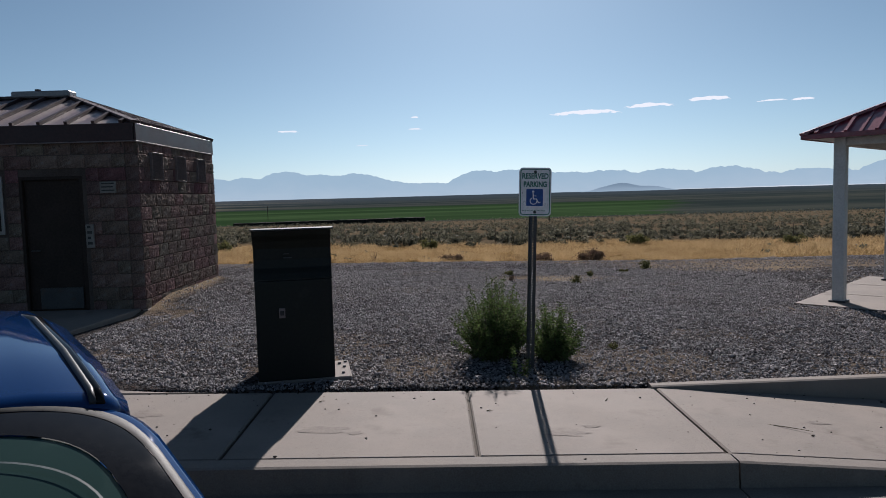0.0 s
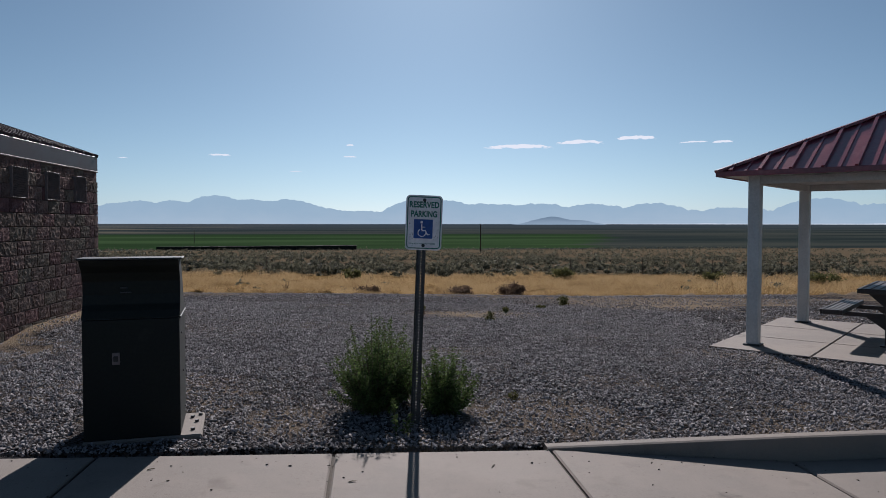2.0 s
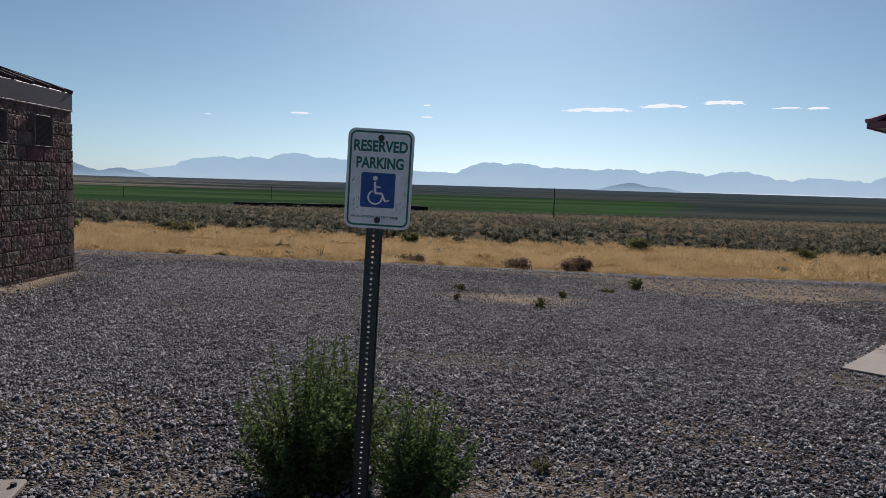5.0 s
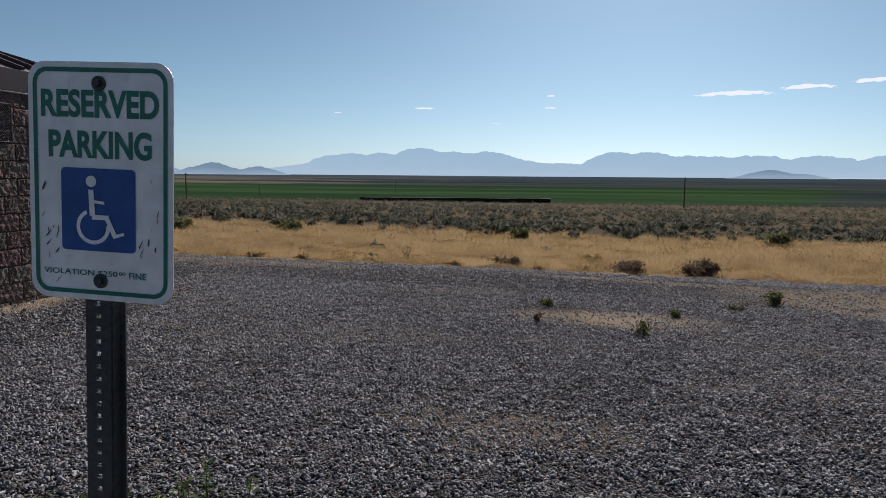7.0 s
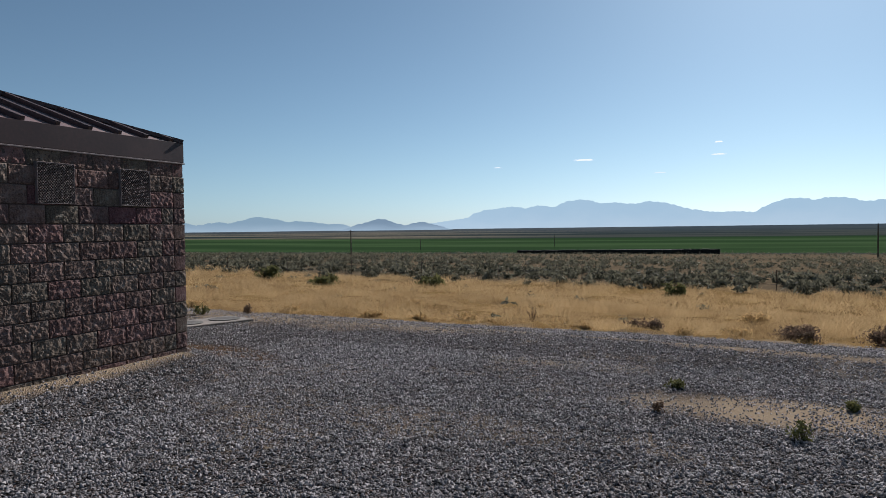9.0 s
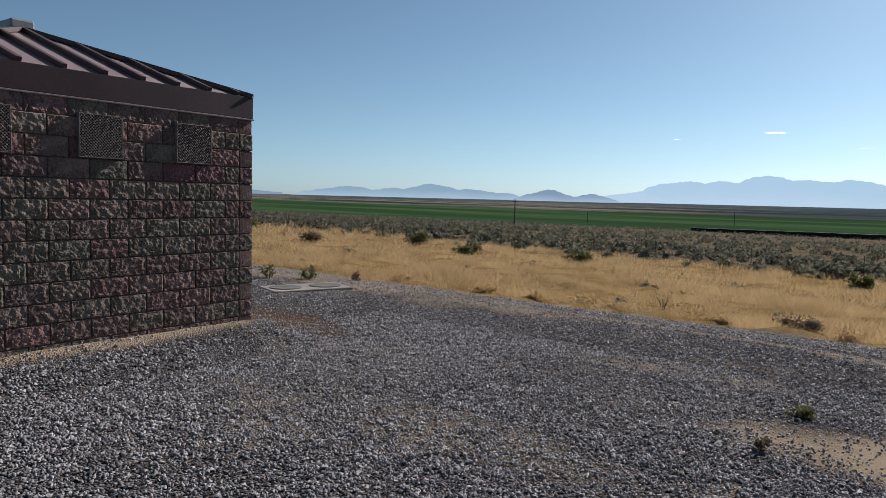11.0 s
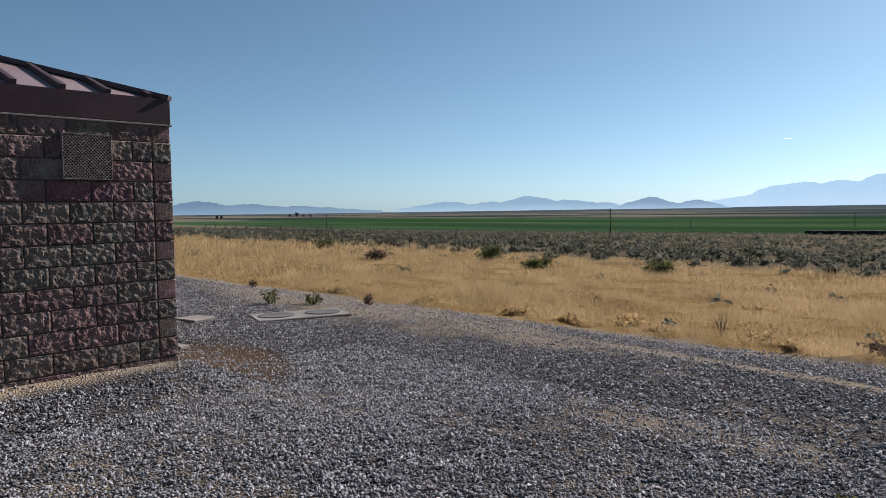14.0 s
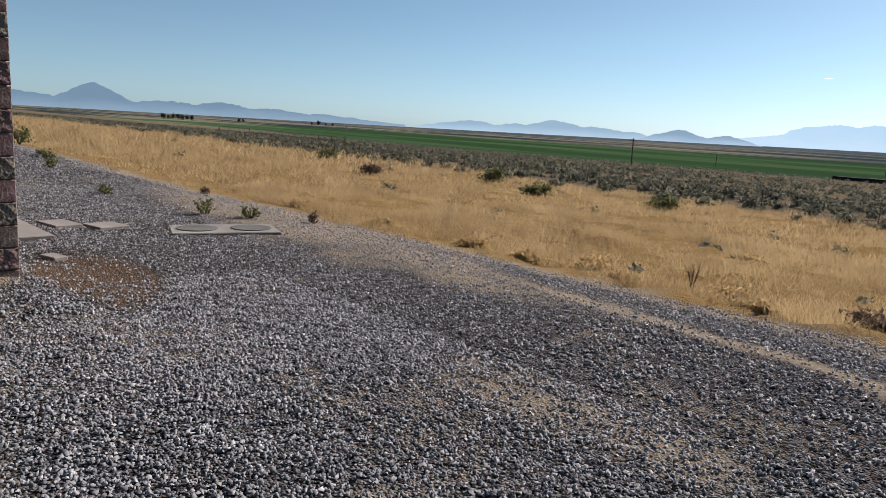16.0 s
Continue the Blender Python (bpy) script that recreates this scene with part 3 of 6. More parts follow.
def cloud(az, el, wide, high, seed):
    """A thin fair-weather cloud of many small puffs."""
    rr = random.Random(seed)
    bm = bmesh.new()
    d = 4300.0
    c = Vector((d * math.sin(radians(az)), d * math.cos(radians(az)), d * math.tan(radians(el))))
    right = Vector((math.cos(radians(az)), -math.sin(radians(az)), 0))
    knots = [-0.8, -0.45, -0.1, 0.2, 0.5, 0.8]
    for k in range(60):
        t = max(-1.0, min(1.0, rr.choice(knots) + rr.gauss(0, 0.16)))
        r = bmesh.ops.create_icosphere(bm, subdivisions=2, radius=1.0)
        sz = high * rr.uniform(0.10, 0.42) * (1.08 - abs(t) ** 2)
        p = c + right * (t * wide * 0.5) + Vector((0, 0, sz * 0.6 + high * rr.uniform(-0.10, 0.22)))
        for v in r["verts"]:
            w = v.co * (1 + 0.6 * noise.noise(v.co * 2.5 + Vector((seed, k, 0))))
            v.co = p + right * (w.x * sz * 2.6) + Vector((0, w.y * sz, w.z * sz * (0.6 if w.z > 0 else 0.25)))
    ob = part("backdrop_cloud", bm, M["cloud"], smooth=True)
    return tagged(ob, "thin small white fair-weather cloud", "cloud", kind="structure")


for k, (az, el, wide, high) in enumerate(((11.9, 5.98, 430, 40), (16.9, 6.28, 284, 32), (21.1, 6.50, 229, 34), (25.4, 6.12, 165, 15), (27.4, 6.04, 112, 20), (-11.5, 5.2, 125, 20), (-1.5, 6.18, 40, 12), (-1.5, 5.26, 85, 12), (-5.7, 4.06, 80, 8), (-18.3, 4.8, 55, 7))):
    cloud(az, el, wide, high, k + 1)

# ---- paving, kerb and road ----
RAMP0, RAMP1, DROP = 0.92, 2.85, 0.16


def walk_z(x, y=0.0):
    """Top of the pavement: level, then a ramp down to the road."""
    return -0.018 * min(max(x, -6), RAMP0) - DROP * min(max((x - RAMP0) / (RAMP1 - RAMP0), 0.0), 1.0) + 0.004


def slab(outline, name="paving_slab", mat="concrete", thick=0.12, gap=0.011, top=walk_z):
    """One poured bay with a rounded edge."""
    c = Vector((sum(p[0] for p in outline) / len(outline), sum(p[1] for p in outline) / len(outline)))
    bm = bmesh.new()
    n = len(outline)
    rings = []
    for inset, dz in ((gap, -thick), (gap, -0.012), (gap + 0.012, 0.0)):
        ring = []
        for px, py in outline:
            d = Vector((px, py)) - c
            k = 1 - inset / max(d.length, 0.1) * 1.4
            q = c + d * k
            ring.append(bm.verts.new((q.x, q.y, top(q.x, q.y) + dz)))
        rings.append(ring)
    for a, b in zip(rings, rings[1:]):
        for k in range(n):
            bm.faces.new((a[k], a[(k + 1) % n], b[(k + 1) % n], b[k]))
    bm.faces.new(rings[-1])
    return part(name, bm, M[mat], pavement)


pavement = thing("pavement", pose(0, 0, 0), "pale broom-finished concrete pavement with dark joints and a ramp", "pavement", kind="structure")
bm = bmesh.new()
for xa, xb in ((-14.0, -4.0), (-4.0, RAMP0), (RAMP0, RAMP1), (RAMP1, 9.0)):
    v = [bm.verts.new((xx, yy, walk_z(xx) - 0.026)) for xx, yy in ((xa, -2.26), (xb, -2.26), (xb, -0.71), (xa, -0.71))]
    bm.faces.new(v)
part("joint_bed", bm, M["dirt"], pavement)
YN, YF = -2.26, -0.70
for xa, xb in ((-13.9, -12.3), (-12.3, -10.7), (-10.7, -9.1), (-9.1, -7.3), (-7.3, -5.6), (-5.6, -4.0), (-4.0, -2.36), (-2.36, -0.70), (-0.70, RAMP0), (RAMP0, RAMP1), (RAMP1, 4.45), (4.45, 6.0), (6.0, 7.6)):
    slab([(xa, YN), (xb, YN), (xb, YF), (xa, YF)])
# apron that swings round to the building's door
flat = lambda px, py: -0.018 * max(px, -6) + 0.006
curve = [(-2.85 - 1.55 * math.sin(a), -0.70 + 0.62 * (1 - math.cos(a))) for a in np.linspace(0, math.pi / 2, 7)]
slab(curve[::-1] + [(-3.95, YF + 0.004)], top=flat)
slab([(-4.40, -0.08), (-4.75, 0.60), (-5.20, 1.35), (-5.60, 2.0), (-7.4, 2.0), (-7.4, -0.68), (-3.98, -0.68)][::-1], top=flat)
slab([(-5.60, 2.0), (-5.42, 4.02), (-7.4, 4.02), (-7.4, 2.0)], top=flat)
slab([(-7.4, -0.68), (-7.4, 4.02), (-12.2, 4.02), (-12.2, -0.68)][::-1], top=flat)


for cx, cy, w, d, sd in ((-1.76, -1.70, 0.16, 0.08, 1), (-0.07, -1.84, 0.14, 0.06, 2), (-1.55, -1.78, 0.05, 0.03, 3), (0.15, -1.70, 0.06, 0.03, 4), (-3.2, -1.3, 0.10, 0.05, 5), (1.9, -1.5, 0.07, 0.03, 6)):
    bm = bmesh.new()
    ring = []
    for k in range(28):
        a = k * math.tau / 28
        q = 1 + 0.7 * noise.noise((math.cos(a) * 1.6 + sd * 5, math.sin(a) * 1.6, 0.3)) + 0.3 * noise.noise((math.cos(a) * 5, math.sin(a) * 5, sd))
        px, py = cx + w * q * math.cos(a), cy + d * q * math.sin(a)
        ring.append(bm.verts.new((px, py, walk_z(px) + 0.002)))
    bm.faces.new(ring)
    part("stain", bm, M["stain"], pavement, "brown stain on the concrete")


def kerb_run(name, xs, y0, y1, top, low, parent):
    """A poured kerb with a rounded nose, following the ramp."""
    bm = bmesh.new()
    rings = []
    for xx in xs:
        t, b = top(xx), low(xx)
        rings.append([bm.verts.new((xx, yy, zz)) for yy, zz in ((y1, b - 0.1), (y1, t), (y0 + 0.03, t), (y0 + 0.008, t - 0.008), (y0 - 0.012, b - 0.1))])
    for a, b in zip(rings, rings[1:]):
        for k in range(4):
            bm.faces.new((a[k], a[k + 1], b[k + 1], b[k]))
    bm.faces.new(rings[0])
    bm.faces.new(rings[-1][::-1])
    bmesh.ops.recalc_face_normals(bm, faces=bm.faces)
    return part(name, bm, M["curb"], parent)


ROAD_Z = lambda xx: -0.165 - 0.018 * min(max(xx, -6), 3)
kerb = thing("kerb", pose(0, 0, 0), "pale concrete kerb and gutter along the parking bay", "kerb", kind="structure")
for xa, xb in ((-14, -9.0), (-9.0, -4.0), (-4.0, RAMP0), (RAMP0, RAMP1), (RAMP1, 7.6)):
    kerb_run("kerb_stone", [xa + 0.006, (xa + xb) / 2, xb - 0.006], -2.42, YN - 0.006, lambda xx: walk_z(xx) + 0.002, lambda xx: ROAD_Z(xx), kerb)
for xa, xb in ((-14, -9.0), (-9.0, -4.0), (-4.0, RAMP0), (RAMP0, RAMP1), (RAMP1, 7.6)):
    bm = bmesh.new()
    prism(bm, [(xa + 0.006, -2.80), (xb - 0.006, -2.80), (xb - 0.006, -2.425), (xa + 0.006, -2.425)], -0.4, lambda px, py: ROAD_Z(px) + 0.012 - 0.012 * (py + 2.8))
    part("gutter", bm, M["curb"], kerb)
# the kerb that holds the gravel back beside the ramp
kerb_run("back_kerb", [RAMP0 - 0.02, 1.6, 2.3, RAMP1, 4.5, 7.6], YF + 0.004, YF + 0.115, lambda xx: -0.003 + 0.010 * (min(xx, 3.2) - RAMP0), lambda xx: walk_z(xx), kerb)

road = thing("road", pose(0, 0, 0), "weathered grey asphalt parking bay", "road", kind="structure")
bm = bmesh.new()
rx = np.linspace(-40, 40, 81)
ry = np.array([-2.80, -3.4, -4.5, -6, -8, -11, -15, -22, -34, -48])
grid = [[bm.verts.new((a, b, ROAD_Z(a) + 0.004 + 0.004 * noise.noise((a * 0.7, b * 0.7, 3)))) for a in rx] for b in ry]
for ra, rb in zip(grid, grid[1:]):
    for k in range(len(rx) - 1):
        bm.faces.new((ra[k], rb[k], rb[k + 1], ra[k + 1]))
part("asphalt", bm, M["asphalt"], road, smooth=True)
for a, b, c, d in ((0.40, -2.88, 2.3, -5.6), (-4.3, -2.86, -2.3, -5.6)):
    bm = bmesh.new()
    u = (Vector((c, d)) - Vector((a, b))).normalized()
    n = Vector((-u.y, u.x)) * 0.042
    vs = [bm.verts.new((p.x, p.y, ROAD_Z(p.x) + 0.012)) for p in (Vector((a, b)) - n, Vector((c, d)) - n, Vector((c, d)) + n, Vector((a, b)) + n)]
    bm.faces.new(vs)
    part("bay_line", bm, M["road_paint"], road, "worn white bay line")
rr = random.Random(61)
for x0, y0, x1, y1 in ((0.14, -2.81, -0.02, -3.5), (1.75, -2.81, 3.4, -3.3), (-0.02, -3.5, 1.3, -4.6), (-1.6, -2.81, -1.2, -3.9)):
    bm = bmesh.new()
    rail = []
    for k in range(15):
        f = k / 14
        px, py = x0 + (x1 - x0) * f + rr.uniform(-0.03, 0.03), y0 + (y1 - y0) * f + rr.uniform(-0.02, 0.02)
        w = rr.uniform(0.003, 0.009)
        rail.append([bm.verts.new((px - w, py, ROAD_Z(px) + 0.010)), bm.verts.new((px + w, py + w, ROAD_Z(px) + 0.010))])
    for p, q in zip(rail, rail[1:]):
        bm.faces.new((p[0], p[1], q[1], q[0]))
    part("crack", bm, M["dirt"], road, "dark crack in the asphalt")

# ---- the block building ----
BX, BY0, BY1, BZ = -5.34, 4.00, 7.58, 0.08
BW = -12.14
EAVE, WALL_TOP = 2.875, 2.66
house = thing("block_building", pose(0, 0, 0), "brown split-face block restroom building with a hipped metal roof", "building")
t = 0.19
DOOR0, DOOR1, DOORH = -7.15, -6.20, 2.13
WIN0, WIN1, WINZ0, WINZ1 = -8.35, -7.38, 1.28, 2.15
wall = None
for a, b, c, d, e, f in ((BX - t, BY0 + 0.014, -0.3, BX - 0.012, BY1 - 0.014, WALL_TOP), (BW + 0.014, BY0 + 0.014, -0.3, BW + t, BY1 - 0.014, WALL_TOP), (BW + t, BY1 - t, -0.3, BX - t, BY1 - 0.014, WALL_TOP),
                         (BW + t, BY0 + 0.014, -0.3, WIN0, BY0 + t, WALL_TOP), (WIN1, BY0 + 0.014, -0.3, DOOR0, BY0 + t, WALL_TOP), (DOOR1, BY0 + 0.014, -0.3, BX - t, BY0 + t, WALL_TOP),
                         (WIN0, BY0 + 0.014, -0.3, WIN1, BY0 + t, WINZ0), (WIN0, BY0 + 0.014, WINZ1, WIN1, BY0 + t, WALL_TOP), (DOOR0, BY0 + 0.014, DOORH, DOOR1, BY0 + t, WALL_TOP)):
    bm = bmesh.new()
    box(bm, a, b, c, d, e, f)
    ob = part("wall", bm, M["mortar"], house, "brown split-face block wall")
    wall = wall or ob
bm = bmesh.new()
box(bm, BW + 0.1, BY0 + 0.1, WALL_TOP - 0.02, BX - 0.1, BY1 - 0.1, WALL_TOP + 0.04)
part("ceiling", bm, M["void"], house)
bm = bmesh.new()
box(bm, BW + 0.1, BY0 + 0.1, -0.2, BX - 0.1, BY1 - 0.1, 0.09)
part("slab", bm, M["concrete"], house)
bm = bmesh.new()
box(bm, BX - 0.06, BY0 - 0.01, -0.3, BX + 0.02, BY1 + 0.01, BZ + 0.012, 0.006)
part("footing", bm, M["curb"], house, "grey concrete footing")

# door, window and plaques on the shaded front
bm = bmesh.new()
box(bm, DOOR0 + 0.05, BY0 + 0.07, 0.11, DOOR1 - 0.05, BY0 + 0.12, DOORH - 0.05, 0.004)
door = part("door", bm, M["door"], house, "closed dark brown steel door")
bm = bmesh.new()
tube(bm, [(DOOR0 + 0.13, BY0 + 0.07, 1.02), (DOOR0 + 0.13, BY0 + 0.01, 1.02), (DOOR0 + 0.26, BY0 + 0.01, 1.02)], 0.011, 8)
part("door_handle", bm, M["steel"], door, "steel lever handle")
bm = bmesh.new()
for a, b, c, d in ((DOOR0, DOOR0 + 0.05, 0.09, DOORH), (DOOR1 - 0.05, DOOR1, 0.09, DOORH), (DOOR0 + 0.05, DOOR1 - 0.05, DOORH - 0.05, DOORH)):
    box(bm, a, BY0 + 0.01, c, b, BY0 + 0.15, d, 0.003)
part("door_frame", bm, M["door"], house)
bm = bmesh.new()
box(bm, DOOR1 - 0.75, BY0 + 0.045, 0.13, DOOR1 - 0.10, BY0 + 0.068, 0.45, 0.004)
part("kick_plate", bm, M["steel"], door, "dull steel kick plate")
win = part("window", box(bmesh.new(), WIN0 + 0.05, BY0 + 0.10, WINZ0 + 0.05, WIN1 - 0.05, BY0 + 0.112, WINZ1 - 0.05), M["void"], house, "dark window pane")
bm = bmesh.new()
for a, b, c, d in ((WIN0, WIN0 + 0.05, WINZ0, WINZ1), (WIN1 - 0.05, WIN1, WINZ0, WINZ1), (WIN0 + 0.05, WIN1 - 0.05, WINZ0, WINZ0 + 0.05), (WIN0 + 0.05, WIN1 - 0.05, WINZ1 - 0.05, WINZ1)):
    box(bm, a, BY0 - 0.015, c, b, BY0 + 0.13, d, 0.004)
part("window_frame", bm, M["frame"], win, "pale aluminium window frame")
for x0, x1, z0, z1 in ((-5.92, -5.68, 1.86, 2.03), (-6.17, -6.05, 1.05, 1.40)):
    bm = bmesh.new()
    box(bm, x0, BY0 - 0.035, z0, x1, BY0 - 0.012, z1, 0.003)
    plq = part("plaque", bm, M["plaque"], house, "small weathered notice plaque")
    n = 3 if x1 - x0 > 0.2 else 4
    for k in range(n):
        bm = bmesh.new()
        zz = z0 + (z1 - z0) * (k + 0.6) / (n + 0.3)
        box(bm, x0 + 0.025, BY0 - 0.039, zz, x1 - 0.025 - 0.02 * (k % 2), BY0 - 0.036, zz + (z1 - z0) * 0.11)
        part("lettering_bar", bm, M["scratch"], plq, "dark bar of lettering")

# louvred vents with expanded-metal guards
def vent(y0, z0, w=0.445, h=0.43, deep=0.036):
    v = thing("wall_vent", pose(BX, y0, z0), "brown-grey expanded-metal guard over a wall vent", "vent", group="vents along the wall")
    bm = bmesh.new()
    for a, b, c, d in ((0, 0.007, 0, h), (w - 0.007, w, 0, h), (0.007, w - 0.007, 0, 0.007), (0.007, w - 0.007, h - 0.007, h)):
        box(bm, -0.02, a, c, deep + 0.004, b, d, 0.0015)
    # paler metal stands for sunlight caught on the frame edges
    part("guard_frame", bm, M["drip"], v, "guard frame painted pale as if sunlit")
    bm = bmesh.new()
    box(bm, -0.02, 0.008, 0.008, 0.012, w - 0.008, h - 0.008)
    part("backing", bm, M["door"], v)
    bm = bmesh.new()
    n = 26
    for k in range(n):
        zz = 0.008 + (h - 0.016) * (k + 0.5) / n
        pts = [(deep, 0.008 + (w - 0.016) * j / 28, zz + (0.0066 if (j + k) % 2 else -0.0066)) for j in range(29)]
        rings = [[bm.verts.new((px, py, pz - 0.0052)), bm.verts.new((px + 0.004, py, pz)), bm.verts.new((px, py, pz + 0.0052))] for px, py, pz in pts]
        for a, b in zip(rings, rings[1:]):
            bm.faces.new((a[0], a[1], b[1], b[0]))
            bm.faces.new((a[1], a[2], b[2], b[1]))
    tagged(part("expanded_metal", bm, M["mesh"], v), kind="stuff")
    return v


first = vent(6.545, 2.052)
for yy in (5.485, 4.43):
    copy_thing(first, pose(BX, yy, 2.052))

# roof: hips, panels, battens, fascia
OV = 0.05
RX0, RX1, RY0, RY1 = BW - OV, BX - 0.006, BY0 - OV, BY1 + 0.02
RIDGE_Y, RIDGE_Z = (RY0 + RY1) / 2, EAVE + 0.66
HALF = (RY1 - RY0) / 2
ra, rb = Vector((RX0 + HALF, RIDGE_Y, RIDGE_Z)), Vector((RX1 - HALF, RIDGE_Y, RIDGE_Z))
ca, cb, cc, cd = Vector((RX0, RY0, EAVE)), Vector((RX1, RY0, EAVE)), Vector((RX1, RY1, EAVE)), Vector((RX0, RY1, EAVE))
roof = None
for pts in ((ca, cb, rb, ra), (cb, cc, rb), (cc, cd, ra, rb), (cd, ca, ra)):
    bm = bmesh.new()
    bm.faces.new([bm.verts.new(p) for p in pts])
    r = bmesh.ops.extrude_face_region(bm, geom=bm.faces[:])
    bmesh.ops.translate(bm, vec=(0, 0, -0.035), verts=[g for g in r["geom"] if isinstance(g, bmesh.types.BMVert)])
    bmesh.ops.recalc_face_normals(bm, faces=bm.faces)
    ob = part("roof_panel" if roof else "roof", bm, M["roof"], house if roof is None else roof, "" if roof else "brown standing-seam metal roof")
    roof = roof or ob


def batten(bm, a, b, up, w=0.05, h=0.055):
    """A square rib lying on a roof slope from a to b."""
    a, b = Vector(a), Vector(b)
    d = (b - a).normalized()
    s = d.cross(up).normalized() * (w / 2)
    u = s.cross(d).normalized() * h
    if u.dot(up) < 0:
        u = -u
    q = [bm.verts.new(p) for p in (a - s, a + s, a + s + u, a - s + u, b - s, b + s, b + s + u, b - s + u)]
    for f in ((0, 1, 2, 3), (7, 6, 5, 4), (0, 4, 5, 1), (1, 5, 6, 2), (2, 6, 7, 3), (3, 7, 4, 0)):
        bm.faces.new([q[k] for k in f])
    bmesh.ops.recalc_face_normals(bm, faces=bm.faces)


def rib_on(a, b, up, name="batten", mat="rib", parent=None, w=0.05, h=0.055):
    bm = bmesh.new()
    batten(bm, a, b, up, w, h)
    return part(name, bm, M[mat], parent)


rise = RIDGE_Z - EAVE
end_up = Vector((rise, 0, HALF)).normalized()
side_up = Vector((0, -rise, HALF)).normalized()
for k in range(9):
    yy = RY0 + (k + 0.5) * (RY1 - RY0) / 9
    run = HALF - abs(yy - RIDGE_Y)
    rib_on((RX1, yy, EAVE), (RX1 - run, yy, EAVE + rise * run / HALF), end_up, parent=roof)
nrib = 17
for k in range(nrib):
    xx = RX0 + (k + 0.5) * (RX1 - RX0) / nrib
    run = min(HALF, xx - RX0, RX1 - xx)
    rib_on((xx, RY0, EAVE), (xx, RY0 + run, EAVE + rise * run / HALF), side_up, parent=roof)
    rib_on((xx, RY1, EAVE), (xx, RY1 - run, EAVE + rise * run / HALF), Vector((0, rise, HALF)).normalized(), parent=roof)
for a, b in ((cb, rb), (cc, rb), (ca, ra), (cd, ra), (ra, rb)):
    rib_on(a, b, Vector((0, 0, 1)), "hip_cap", "rib", roof, 0.10, 0.05)
bm = bmesh.new()
box(bm, rb.x - 0.95, RIDGE_Y - 0.13, RIDGE_Z + 0.01, rb.x + 0.05, RIDGE_Y + 0.13, RIDGE_Z + 0.12, 0.02)
part("ridge_vent", bm, M["flashing"], roof, "pale metal ridge vent")
bm = bmesh.new()
tube(bm, [(rb.x - 0.55, RIDGE_Y, RIDGE_Z), (rb.x - 0.55, RIDGE_Y, RIDGE_Z + 0.12)], 0.035, 8)
tube(bm, [(rb.x - 0.55, RIDGE_Y, RIDGE_Z + 0.12), (rb.x - 0.55, RIDGE_Y, RIDGE_Z + 0.16)], 0.05, 8)
part("vent_pipe", bm, M["rib"], roof, "dark vent pipe")
for a, b, c, d in ((RX1 - 0.02, RY0, RX1 + 0.012, RY1), (RX0 - 0.012, RY0, RX0 + 0.02, RY1), (RX0 + 0.02, RY0 - 0.012, RX1 - 0.02, RY0 + 0.02), (RX0 + 0.02, RY1 - 0.02, RX1 - 0.02, RY1 + 0.012)):
    bm = bmesh.new()
    box(bm, a, b, WALL_TOP - 0.03, c, d, EAVE + 0.01, 0.004)
    part("fascia", bm, M["fascia"], roof, "dark brown metal fascia")
for a, b, c, d in ((RX1 - 0.03, RY0 - 0.02, RX1 + 0.016, RY1 + 0.014), (RX0 + 0.02, RY0 - 0.028, RX1 - 0.03, RY0 + 0.02)):
    bm = bmesh.new()
    box(bm, a, b, WALL_TOP - 0.05, c, d, WALL_TOP - 0.032, 0.003)
    part("drip_edge", bm, M["drip"], roof, "brown-grey metal drip edge")

# ---- reserved parking sign ----
LEAN = 2.1
sign = thing("parking_sign", pose(-0.058, 0.02, -0.02, 0, LEAN, 0), "reserved parking sign on a perforated steel post, leaning slightly", "sign")
bm = bmesh.new()
PW = 0.054
for a, b in ((-PW / 2, -0.0055), (0.0055, PW / 2)):
    box(bm, a, 0.0, -0.3, b, 0.004, 1.94)
k = 0
zz = 0.04
while zz < 1.93:
    box(bm, -0.0055, 0.0, zz, 0.0055, 0.004, zz + 0.0165)
    zz += 0.0254
for s_ in (-1, 1):
    box(bm, s_ * PW / 2 - 0.002, 0.004, -0.3, s_ * PW / 2 + 0.002, 0.032, 1.94)
    box(bm, min(s_ * PW / 2, s_ * (PW / 2 + 0.012)), 0.030, -0.3, max(s_ * PW / 2, s_ * (PW / 2 + 0.012)), 0.034, 1.94)
part("post", bm, M["steel"], sign, "perforated steel channel post")


def rounded(w, h, r, n=6):
    return [(sx * (w / 2 - r) + r * math.cos(a), sy * (h / 2 - r) + r * math.sin(a)) for sx, sy, a0 in ((1, 1, 0), (-1, 1, 90), (-1, -1, 180), (1, -1, 270)) for a in [radians(a0 + 90 * k / n) for k in range(n + 1)]]


def flat_shape(bm, loop, y, thick=0.0):
    vs = [bm.verts.new((px, y, pz)) for px, pz in loop]
    f = bm.faces.new(vs)
    if f.normal.y > 0:
        f.normal_flip()
    if thick:
        r = bmesh.ops.extrude_face_region(bm, geom=[f])
        bmesh.ops.translate(bm, vec=(0, thick, 0), verts=[g for g in r["geom"] if isinstance(g, bmesh.types.BMVert)])
        bmesh.ops.recalc_face_normals(bm, faces=bm.faces)


def band(bm, outer, inner, y):
    a = [bm.verts.new((px, y, pz)) for px, pz in outer]
    b = [bm.verts.new((px, y, pz)) for px, pz in inner]
    n = len(a)
    for k in range(n):
        bm.faces.new((a[k], a[(k + 1) % n], b[(k + 1) % n], b[k]))


PC = 1.72
bm = bmesh.new()
